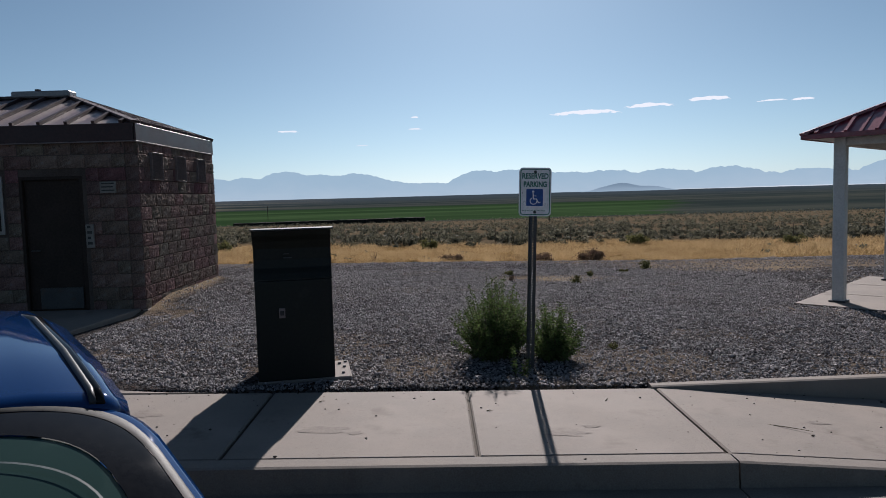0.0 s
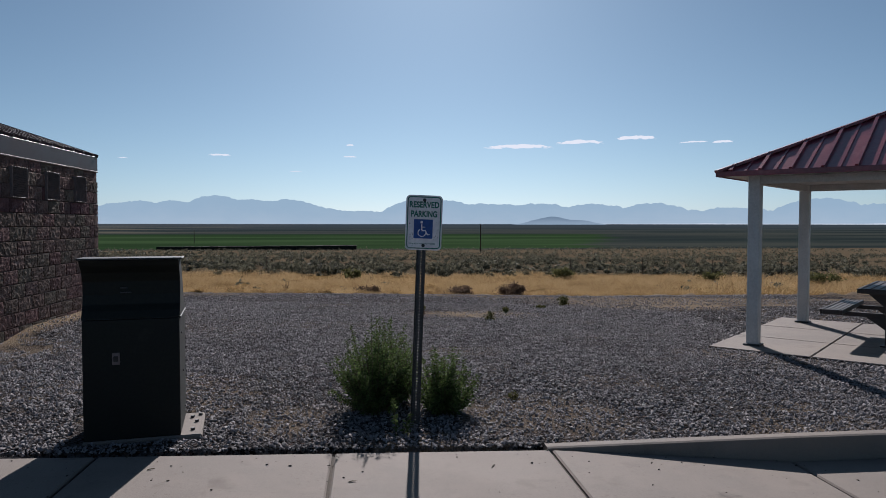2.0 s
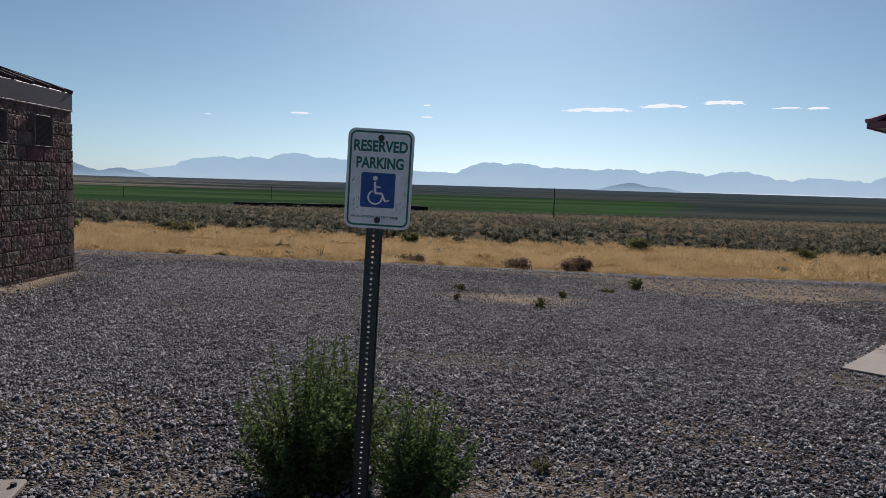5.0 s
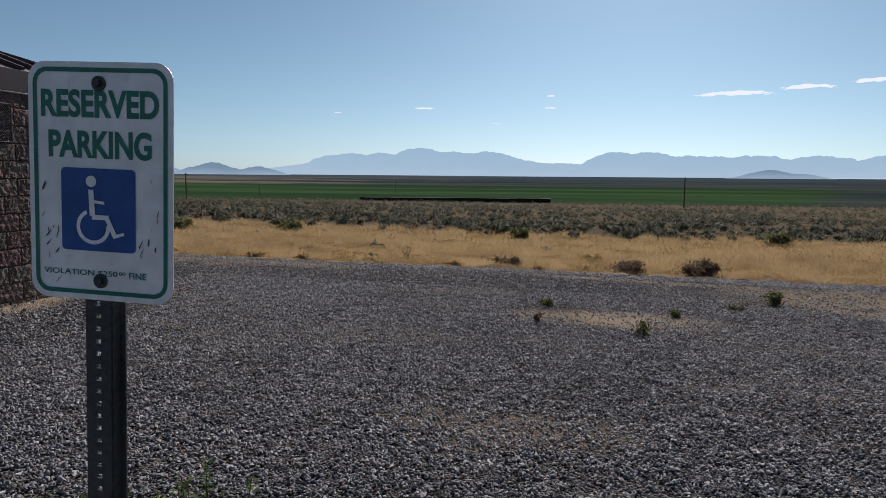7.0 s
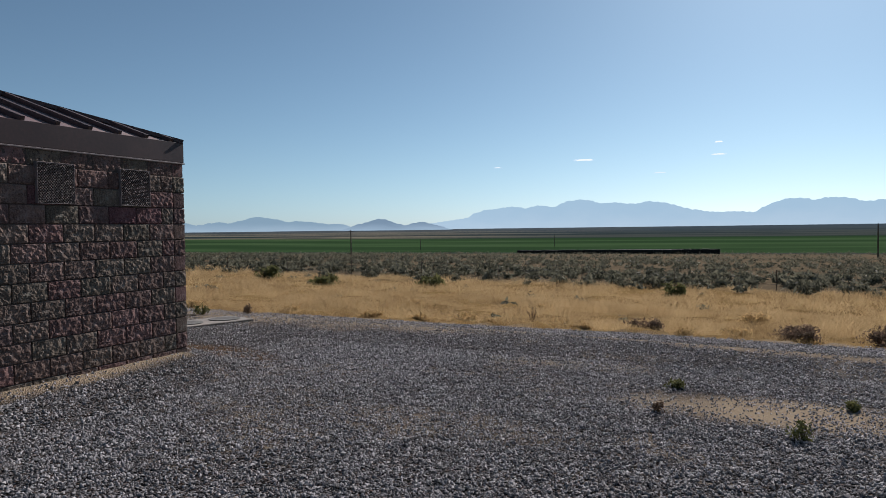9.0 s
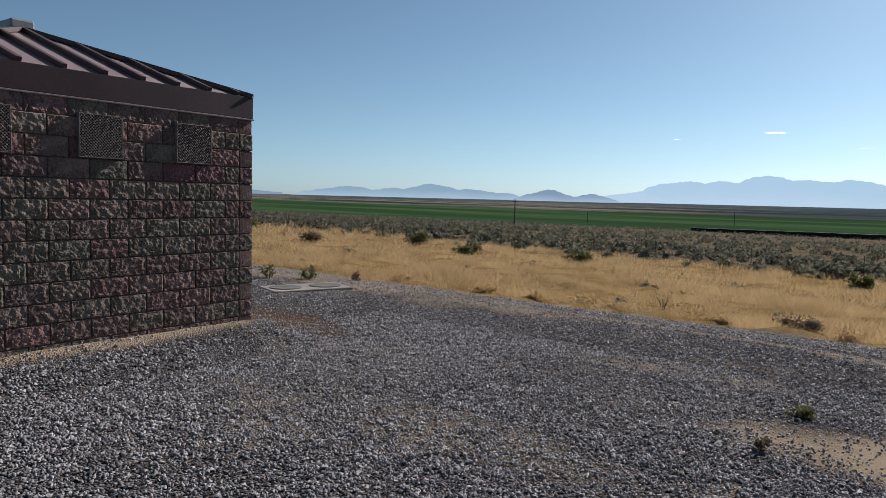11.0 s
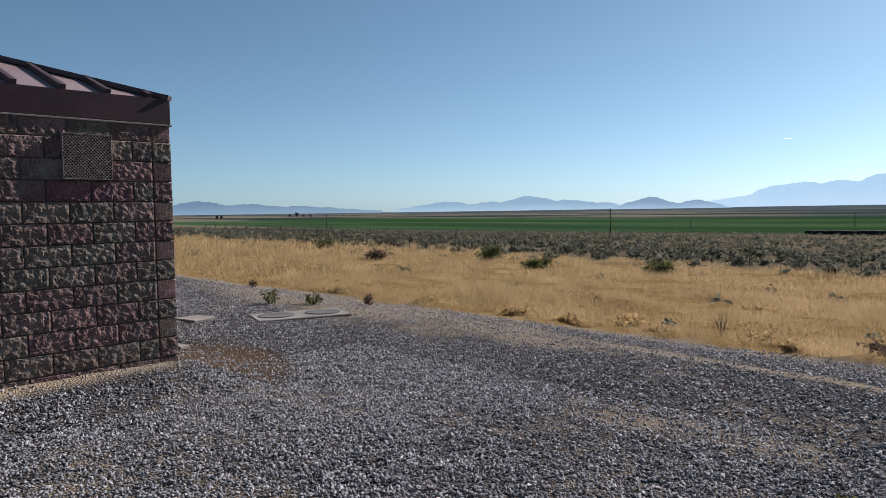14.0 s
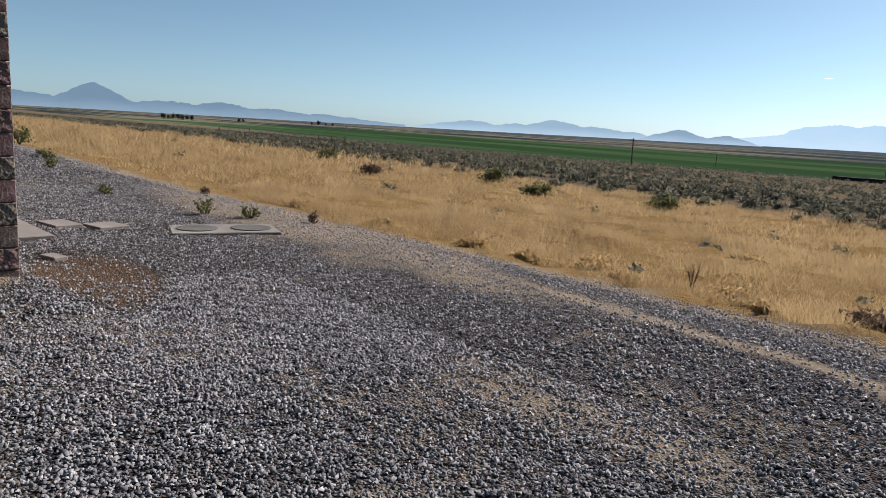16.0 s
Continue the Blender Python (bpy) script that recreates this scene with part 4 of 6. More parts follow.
flat_shape(bm, rounded(0.305, 0.457, 0.036), -0.004, 0.0025)
plate = part("plate", bm, M["sign_white"], sign, "scuffed white sign plate", m=pose(0.012, -0.002, PC))
bm = bmesh.new()
band(bm, rounded(0.283, 0.435, 0.030), rounded(0.266, 0.418, 0.022), -0.0052)
part("border", bm, M["sign_green"], plate, "dark green border line")
bm = bmesh.new()
flat_shape(bm, rounded(0.158, 0.160, 0.008, 3), -0.0052)
part("blue_panel", bm, M["sign_blue"], plate, "blue access panel", m=pose(-0.004, 0, -0.052))


def words(text, high, wide, z, bold, mat, x=0.0):
    cu = bpy.data.curves.new("words", "FONT")
    cu.body, cu.size, cu.align_x, cu.align_y, cu.offset = text, 1.0, "CENTER", "CENTER", bold
    tmp = new("words", cu)
    bpy.context.view_layer.update()
    me = bpy.data.meshes.new_from_object(tmp.evaluated_get(bpy.context.evaluated_depsgraph_get()))
    bpy.data.objects.remove(tmp)
    co = np.zeros(len(me.vertices) * 3)
    me.vertices.foreach_get("co", co)
    co = co.reshape(-1, 3)
    lo, hi = co.min(0), co.max(0)
    out = np.zeros_like(co)
    out[:, 0] = ((co[:, 0] - lo[0]) / (hi[0] - lo[0]) - 0.5) * wide
    out[:, 2] = ((co[:, 1] - lo[1]) / (hi[1] - lo[1]) - 0.5) * high
    out[:, 1] = -0.0054
    me.vertices.foreach_set("co", out.ravel())
    me.update()
    me.materials.clear()
    me.materials.append(mat)
    ob = new("lettering", me)
    ob.parent = plate
    ob.matrix_basis = pose(x, 0, z)
    ob["label"] = "dark green printed lettering"
    return ob


words("RESERVED", 0.053, 0.248, 0.150, 0.034, M["sign_green"])
words("PARKING", 0.053, 0.218, 0.073, 0.034, M["sign_green"])
words("VIOLATION $250", 0.0125, 0.160, -0.176, 0.012, M["sign_green"], -0.044)
words("00", 0.007, 0.014, -0.1735, 0.012, M["sign_green"], 0.046)
words("FINE", 0.0125, 0.036, -0.176, 0.012, M["sign_green"], 0.079)
# access symbol as plain shapes
bm = bmesh.new()
arc = [radians(a) for a in range(115, 366, 10)]
ow = [(0.030 * math.cos(a), 0.030 * math.sin(a)) for a in arc]
iw = [(0.0235 * math.cos(a), 0.0235 * math.sin(a)) for a in arc]
a = [bm.verts.new((px - 0.002, 0, pz - 0.030)) for px, pz in ow]
b = [bm.verts.new((px - 0.002, 0, pz - 0.030)) for px, pz in iw]
for k in range(len(a) - 1):
    bm.faces.new((a[k], a[k + 1], b[k + 1], b[k]))
for k, q in enumerate((((-0.010, 0.032), (-0.001, 0.032), (0.002, -0.012), (-0.008, -0.012)), ((-0.004, -0.018), (0.026, -0.018), (0.026, -0.010), (-0.004, -0.010)), ((0.018, -0.014), (0.026, -0.012), (0.042, -0.046), (0.034, -0.048)), ((0.036, -0.048), (0.054, -0.042), (0.053, -0.037), (0.036, -0.042)), ((-0.002, 0.010), (0.019, 0.008), (0.019, 0.013), (-0.002, 0.015)))):
    bm.faces.new([bm.verts.new((px, -0.0003 * (k + 1), pz)) for px, pz in q])
bm.faces.new([bm.verts.new((-0.005 + 0.0095 * math.cos(radians(d)), 0, 0.046 + 0.0095 * math.sin(radians(d)))) for d in range(0, 360, 24)])
bmesh.ops.transform(bm, matrix=Matrix.Diagonal((1.2, 1, 1.15, 1)), verts=bm.verts[:])
part("access_symbol", bm, M["sign_white"], plate, "white wheelchair access symbol", m=pose(-0.012, -0.0062, -0.050))
for zz in (0.188, -0.190):
    bm = bmesh.new()
    tube(bm, [(0, -0.0045, 0), (0, -0.0075, 0)], 0.0145, 16)
    tube(bm, [(0, -0.0075, 0), (0, -0.014, 0)], 0.0072, 6)
    part("bolt", bm, M["steel"], plate, "rusty steel bolt and washer", m=pose(0, 0, zz))
rr = random.Random(12)
bm = bmesh.new()
for k in range(20):
    cx, cz = rr.choice((rr.uniform(-0.13, -0.09), rr.uniform(0.085, 0.13), rr.uniform(-0.12, 0.12))), rr.uniform(-0.205, 0.02)
    if abs(cx) < 0.085 or -0.19 < cz < -0.16:
        cx, cz = rr.choice((-1, 1)) * rr.uniform(0.09, 0.12), rr.uniform(-0.15, 0.02)
    d = Vector((rr.uniform(-0.3, 0.6), rr.uniform(0.5, 1))).normalized() * rr.uniform(0.003, 0.014)
    n = Vector((-d.y, d.x)).normalized() * rr.uniform(0.0006, 0.0022)
    rim = [-d, n * rr.uniform(0.5, 1.3) - d * 0.5, n * rr.uniform(0.2, 1) + d * 0.3, d, d * 0.4 - n * rr.uniform(0.2, 1.2), -n * rr.uniform(0.3, 1) - d * 0.4]
    bm.faces.new([bm.verts.new((cx + p.x, -0.0058 - 0.00002 * k, cz + p.y)) for p in rim])
tagged(part("scuff", bm, M["scratch"], plate, "small black scuffs"), kind="stuff")

# ---- green utility cabinet ----
cab = thing("utility_cabinet", pose(-1.885, -0.30, 0.035, 0, 0, 10.5), "dark green metal utility cabinet with a sloping hood", "cabinet")
CW = 0.68


def extruded(profile, x0, x1, bevel=0.006):
    bm = bmesh.new()
    a = [bm.verts.new((x0, py, pz)) for py, pz in profile]
    b = [bm.verts.new((x1, py, pz)) for py, pz in profile]
    n = len(profile)
    bm.faces.new(a)
    bm.faces.new(b[::-1])
    for k in range(n):
        bm.faces.new((a[k], b[k], b[(k + 1) % n], a[(k + 1) % n]))
    bmesh.ops.recalc_face_normals(bm, faces=bm.faces)
    if bevel:
        bmesh.ops.bevel(bm, geom=[e for e in bm.edges if e.calc_face_angle(0) > 0.25], offset=bevel, segments=2, profile=0.5, affect="EDGES")
    return bm


part("body", extruded([(0, 0.03), (0, 0.935), (0.62, 0.935), (0.62, 0.03)], -CW, 0), M["cabinet"], cab)
hood = part("hood", extruded([(0.0, 0.945), (0.03, 1.0), (0.065, 1.045), (0.075, 1.12), (0.07, 1.22), (0.03, 1.29), (-0.03, 1.34), (-0.06, 1.385), (0.15, 1.385), (0.28, 1.29), (0.37, 1.18), (0.43, 1.07), (0.56, 0.99), (0.625, 0.945)], -CW - 0.004, 0.004), M["cabinet"], cab)
bm = bmesh.new()
box(bm, -CW - 0.015, -0.085, 1.388, 0.03, 0.17, 1.402, 0.004)
part("lid", bm, M["steel"], cab, "worn grey lid edge")
bm = bmesh.new()
box(bm, -CW - 0.008, 0.03, 0.933, 0.010, 0.632, 0.946, 0.003)
part("seam_strip", bm, M["steel"], cab, "grey metal seam strip")
bm = bmesh.new()
box(bm, -CW * 0.70, -0.012, 0.60, -CW * 0.62, 0.0, 0.69, 0.003)
latch = part("latch", bm, M["drip"], cab, "small pale latch plate")
bm = bmesh.new()
box(bm, -CW * 0.685, -0.020, 0.625, -CW * 0.635, -0.012, 0.665, 0.003)
part("keyhole_cover", bm, M["scratch"], latch)
for zz, w in ((1.165, 0.05), (1.13, 0.075)):
    bm = bmesh.new()
    box(bm, -CW * 0.62, 0.062, zz, -CW * 0.62 + w, 0.073, zz + 0.008)
    part("label_strip", bm, M["steel"], hood, "small worn label strip")
for k in range(3):
    bm = bmesh.new()
    tube(bm, [(0.0, 0.16 + 0.16 * k, 0.80 - 0.33 * k), (0.008, 0.16 + 0.16 * k, 0.80 - 0.33 * k)], 0.008, 8)
    part("rivet", bm, M["steel"], cab)
pad = thing("cabinet_pad", pose(-1.885, -0.30, 0.0, 0, 0, 10.5), "pale concrete pad under the utility cabinet", "pad")
bm = bmesh.new()
box(bm, -CW - 0.01, -0.015, -0.12, 0.155, 0.66, 0.064, 0.012)
part("pad_slab", bm, M["concrete"], pad)
for px, py in ((0.08, 0.12), (0.10, 0.36), (0.06, 0.50), (0.12, 0.56)):
    bm = bmesh.new()
    tube(bm, [(px, py, 0.05), (px, py, 0.082)], 0.016, 6)
    part("anchor_bolt", bm, M["steel"], pad)

# ---- picnic shelter ----
PX, PY, PZ = 7.40, 4.00, -0.105
shelter = thing("picnic_shelter", pose(PX, PY, PZ, 0, 0, 45), "open picnic shelter with white posts and a red hipped metal roof", "shelter")
PH = 2.2 / math.sqrt(2)
for sx in (-1, 1):
    for sy in (-1, 1):
        bm = bmesh.new()
        box(bm, sx * PH - 0.083, sy * PH - 0.083, 0.004, sx * PH + 0.083, sy * PH + 0.083, 2.52, 0.012)
        p = part("post", bm, M["white"], shelter, "white painted square post")
        bm = bmesh.new()
        box(bm, sx * PH - 0.115, sy * PH - 0.115, 0.004, sx * PH + 0.115, sy * PH + 0.115, 0.03, 0.004)
        part("base_flange", bm, M["steel"], p)
RE, RZ0, RZ1 = 2.80 / math.sqrt(2), 2.50, 3.46
bm = bmesh.new()
box(bm, -RE + 0.02, -RE + 0.02, RZ0 - 0.015, RE - 0.02, RE - 0.02, RZ0 + 0.004)
part("soffit", bm, M["white"], shelter, "white boarded soffit")
for sx, sy in ((0, -1), (0, 1), (1, 0), (-1, 0)):
    bm = bmesh.new()
    box(bm, -PH if sx == 0 else sx * PH - 0.05, -PH if sy == 0 else sy * PH - 0.05, RZ0 - 0.13, PH if sx == 0 else sx * PH + 0.05, PH if sy == 0 else sy * PH + 0.05, RZ0 - 0.017, 0.006)
    part("beam", bm, M["white"], shelter)
proof = None
for k in range(4):
    turn = Matrix.Rotation(k * math.pi / 2, 4, "Z")
    bm = bmesh.new()
    q = [turn @ Vector(p) for p in ((-RE, -RE, RZ0), (RE, -RE, RZ0), (0, 0, RZ1))]
    f = bm.faces.new([bm.verts.new(p) for p in q])
    r = bmesh.ops.extrude_face_region(bm, geom=[f])
    bmesh.ops.translate(bm, vec=(0, 0, 0.03), verts=[g for g in r["geom"] if isinstance(g, bmesh.types.BMVert)])
    bmesh.ops.recalc_face_normals(bm, faces=bm.faces)
    ob = part("roof" if proof is None else "roof_face", bm, M["pav_roof"], shelter if proof is None else proof, "faded barn-red ribbed metal roof" if proof is None else "")
    proof = proof or ob
    up = turn @ Vector((0, -(RZ1 - RZ0), RE)).normalized()
    nr = 10
    for j in range(2 * nr - 1):
        xx = -RE + (j + 1) * RE / nr
        run = RE - abs(xx)
        w, h = (0.045, 0.045) if j % 2 == 0 else (0.03, 0.018)
        a = turn @ Vector((xx, -RE, RZ0 + 0.028))
        b = turn @ Vector((xx, -RE + run, RZ0 + 0.028 + (RZ1 - RZ0) * run / RE))
        rib_on(a, b, up, "roof_rib", "pav_roof", proof, w, h)
    rib_on(turn @ Vector((-RE, -RE, RZ0 + 0.03)), Vector((0, 0, RZ1 + 0.03)), Vector((0, 0, 1)), "hip_cap", "pav_roof", proof, 0.11, 0.04)
    bm = bmesh.new()
    box(bm, -RE - 0.012, -RE - 0.014, RZ0 - 0.03, RE + 0.012, -RE + 0.006, RZ0 + 0.045, 0.004)
    bmesh.ops.transform(bm, matrix=turn, verts=bm.verts[:])
    part("fascia", bm, M["pav_roof"], proof)

floor_pad = thing("shelter_floor", pose(PX, PY, PZ, 0, 0, 45), "pale concrete floor slabs under the picnic shelter", "floor", kind="structure")
FE = 2.90 / math.sqrt(2)
bm = bmesh.new()
box(bm, -FE + 0.01, -FE + 0.01, -0.14, FE - 0.01, FE - 0.01, -0.012)
part("joint_bed", bm, M["dirt"], floor_pad)
BAY = 2 * FE / 3
for sx in range(3):
    for sy in range(3):
        bm = bmesh.new()
        box(bm, -FE + sx * BAY + 0.010, -FE + sy * BAY + 0.010, -0.10, -FE + (sx + 1) * BAY - 0.010, -FE + (sy + 1) * BAY - 0.010, 0.002, 0.008)
        part("floor_slab", bm, M["concrete"], floor_pad)

# picnic table
table = thing("picnic_table", pose(PX + 0.05, PY, PZ, 0, 0, 45), "dark brown coated steel picnic table with two benches", "table")


def slatted(name, x0, x1, y0, y1, z, n, parent):
    bm = bmesh.new()
    for a, b, c, d in ((x0, y0, x1, y0 + 0.04), (x0, y1 - 0.04, x1, y1), (x0, y0 + 0.04, x0 + 0.04, y1 - 0.04), (x1 - 0.04, y0 + 0.04, x1, y1 - 0.04)):
        box(bm, a, b, z - 0.07, c, d, z, 0.006)
    ob = part(name, bm, M["table"], parent)
    for k in range(n):
        yy = y0 + 0.05 + (y1 - y0 - 0.1) * (k + 0.1) / n
        bm = bmesh.new()
        box(bm, x0 + 0.042, yy, z - 0.025, x1 - 0.042, yy + (y1 - y0 - 0.1) / n * 0.8, z - 0.006)
        part("slat", bm, M["table"], ob)
    return ob


slatted("tabletop", -0.92, 0.92, -0.37, 0.37, 0.86, 6, table)
for sgn in (-1, 1):
    slatted("bench", -0.92, 0.92, sgn * 0.70 - 0.15, sgn * 0.70 + 0.15, 0.53, 3, table)
for xx in (-0.55, 0.55):
    bm = bmesh.new()
    box(bm, xx - 0.055, -0.055, 0.03, xx + 0.055, 0.055, 0.785, 0.006)
    post = part("pedestal", bm, M["table"], table)
    bm = bmesh.new()
    box(bm, xx - 0.11, -0.11, 0.004, xx + 0.11, 0.11, 0.028, 0.004)
    part("foot_plate", bm, M["table"], post)
    bm = bmesh.new()
    box(bm, xx - 0.035, -0.80, 0.42, xx + 0.035, -0.058, 0.48, 0.004)
    box(bm, xx - 0.035, 0.058, 0.42, xx + 0.035, 0.80, 0.48, 0.004)
    part("bench_arm", bm, M["table"], post)
    for sgn in (-1, 1):
        for z0, z1, reach in ((0.24, 0.418, 0.30), (0.56, 0.784, 0.30)):
            bm = bmesh.new()
            prof = [(sgn * 0.057, z0), (sgn * 0.057, z1), (sgn * reach, z1)]
            lo = [bm.verts.new((xx - 0.012, py, pz)) for py, pz in prof]
            hi = [bm.verts.new((xx + 0.012, py, pz)) for py, pz in prof]
            bm.faces.new(lo), bm.faces.new(hi[::-1])
            for k in range(3):
                bm.faces.new((lo[k], hi[k], hi[(k + 1) % 3], lo[(k + 1) % 3]))
            bmesh.ops.recalc_face_normals(bm, faces=bm.faces)
            part("gusset", bm, M["table"], post)

# ---- split-face blocks ----
def block_mesh(seed, w, mat, relief=0.012):
    """One rough block: a broken, lumpy face with a thin worn arris."""
    rr = random.Random(seed)
    h, rim = 0.194, 0.007
    nw, nh = (27, 14) if w > 0.3 else (14, 14)
    ys = [0.0] + [rim + (w - 2 * rim) * k / (nw - 3) for k in range(nw - 2)] + [w]
    zs = [0.0] + [rim + (h - 2 * rim) * k / (nh - 3) for k in range(nh - 2)] + [h]
    lean = rr.uniform(-0.5, 0.5)
    bm = bmesh.new()
    g = []
    for j, pz in enumerate(zs):
        row = []
        for k, py in enumerate(ys):
            edge = k in (0, nw - 1) or j in (0, nh - 1)
            q = Vector((py + lean * pz, pz, seed * 3.7))
            lump = noise.noise(q * 22.0) + 0.75 * (0.35 - abs(noise.noise(q * 38.0))) + 0.3 * noise.noise(q * 90.0)
            near = min(py, w - py, pz, h - pz)
            out = -0.009 if edge else relief * (lump + 0.15) * min(1.0, 0.4 + near / 0.03)
            jit = 0.0 if edge else 0.004
            row.append(bm.verts.new((out, py + rr.uniform(-jit, jit), pz + rr.uniform(-jit, jit))))
        g.append(row)
    for j in range(nh - 1):
        for k in range(nw - 1):
            q = (g[j][k], g[j][k + 1], g[j + 1][k + 1], g[j + 1][k])
            if rr.random() < 0.5:
                bm.faces.new((q[0], q[1], q[2])), bm.faces.new((q[0], q[2], q[3]))
            else:
                bm.faces.new((q[0], q[1], q[3])), bm.faces.new((q[1], q[2], q[3]))
    loop = g[0] + [r[-1] for r in g[1:]] + g[-1][-2::-1] + [r[0] for r in g[-2:0:-1]]
    back = [bm.verts.new((-0.045, v.co.y, v.co.z)) for v in loop]
    n = len(loop)
    for k in range(n):
        bm.faces.new((loop[k], back[k], back[(k + 1) % n], loop[(k + 1) % n]))
    return finish("block", bm, mat)


FULL = {c: [block_mesh(100 + k, 0.394, M[c]) for k in range(12)] for c in ("block", "block_red")}
HALFB = {c: [block_mesh(300 + k, 0.194, M[c]) for k in range(5)] for c in ("block", "block_red")}
QUOIN = {c: [block_mesh(400 + k, 0.194, M[c], 0.002) for k in range(3)] for c in ("block", "block_red")}
rb_ = random.Random(77)


def lay(length, place, free):
    """Courses in half bond; smooth quoins close every other course, halves fill in beside openings."""
    for course in range(13):
        at, z = 0.0, 0.043 + course * 0.2
        while at < length - 0.1:
            w = 0.2 if (course % 2 == 0 and at == 0.0) or length - at < 0.45 else 0.4
            spans = [(at, w)]
            if w > 0.3 and not free(at, at + w, z):
                spans = [(at, 0.2), (at + 0.2, 0.2)]
            for a, wide in spans:
                if not free(a, a + wide, z):
                    continue
                red = (course in (9, 10) and rb_.random() < 0.8) or rb_.random() < 0.015
                smooth_end = course % 2 == 0 and length - a < 0.3
                kinds = FULL if wide > 0.3 else QUOIN if smooth_end else HALFB
                ob = new("block", rb_.choice(kinds["block_red" if red else "block"]))
                ob.parent = wall
                # the top course tucks in behind the fascia
                ob.matrix_basis = place(a + 0.0025, z) @ Matrix.Translation((-0.012 if course == 12 else 0.0, 0, 0))
            at += w


lay(BY1 - BY0, lambda a, z: pose(BX, BY0 + a, z), lambda a, b, z: True)


def clear(a, b, z):
    x0, x1 = -9.34 + a, -9.34 + b
    if x1 > DOOR0 + 0.03 and x0 < DOOR1 - 0.03 and z < DOORH:
        return False
    return not (x1 > WIN0 + 0.03 and x0 < WIN1 - 0.03 and z + 0.2 > WINZ0 + 0.03 and z < WINZ1)


lay(4.0, lambda a, z: pose(-9.34 + a, BY0, z, 0, 0, -90), clear)

# ---- parked car ----
car = thing("car", pose(-2.73, -4.65, ROAD_Z(-2.69) + 0.006, 0, 0, 34.9), "dark blue hatchback parked nose to the kerb", "car")


def loft(sections, close_ends=True):
    """A skin over cross-sections of equal length, mirrored across the middle."""
    bm = bmesh.new()
    rings = []
    for y, half in sections:
        right = [Vector((px, y, pz)) for px, pz in half]
        left = [Vector((-px, y, pz)) for px, pz in half[::-1] if px > 1e-4]
        rings.append([bm.verts.new(v) for v in right + left])
    n = len(rings[0])
    for a, b in zip(rings, rings[1:]):
        for k in range(n):
            bm.faces.new((a[k], a[(k + 1) % n], b[(k + 1) % n], b[k]))
    if close_ends:
        bm.faces.new(rings[0][::-1])
        bm.faces.new(rings[-1])
    bmesh.ops.recalc_face_normals(bm, faces=bm.faces)
    return bm


def section(w, top, crown=0.02, low=0.20):
    return [(0, top + crown), (w * 0.5, top + crown * 0.8), (w - 0.13, top), (w - 0.05, top - 0.05), (w - 0.01, top - 0.16), (w, 0.58), (w - 0.02, 0.36), (w - 0.08, low), (0, low)]


body = part("body", loft([(-1.92, section(0.62, 0.70, 0.0, 0.34)), (-1.88, section(0.74, 0.86, 0.0, 0.26)), (-1.74, section(0.80, 0.93, 0.005)), (-1.2, section(0.83, 0.95)), (-0.3, section(0.84, 0.94)), (0.6, section(0.84, 0.93)), (1.0, section(0.82, 0.92)), (1.35, section(0.80, 0.86, 0.03)), (1.65, section(0.75, 0.78, 0.03)), (1.84, section(0.66, 0.66, 0.02, 0.24)), (1.90, section(0.55, 0.54, 0.0, 0.28))]), M["car_paint"], car, "glossy dark blue body", smooth=True)


def roof_half(w, z, crown):
    return [(0, z + crown), (w * 0.35, z + crown * 0.9), (w * 0.7, z + crown * 0.55), (w * 0.92, z + crown * 0.1), (w, z - 0.03), (w - 0.02, z - 0.05), (0, z - 0.02 + crown * 0.5)]


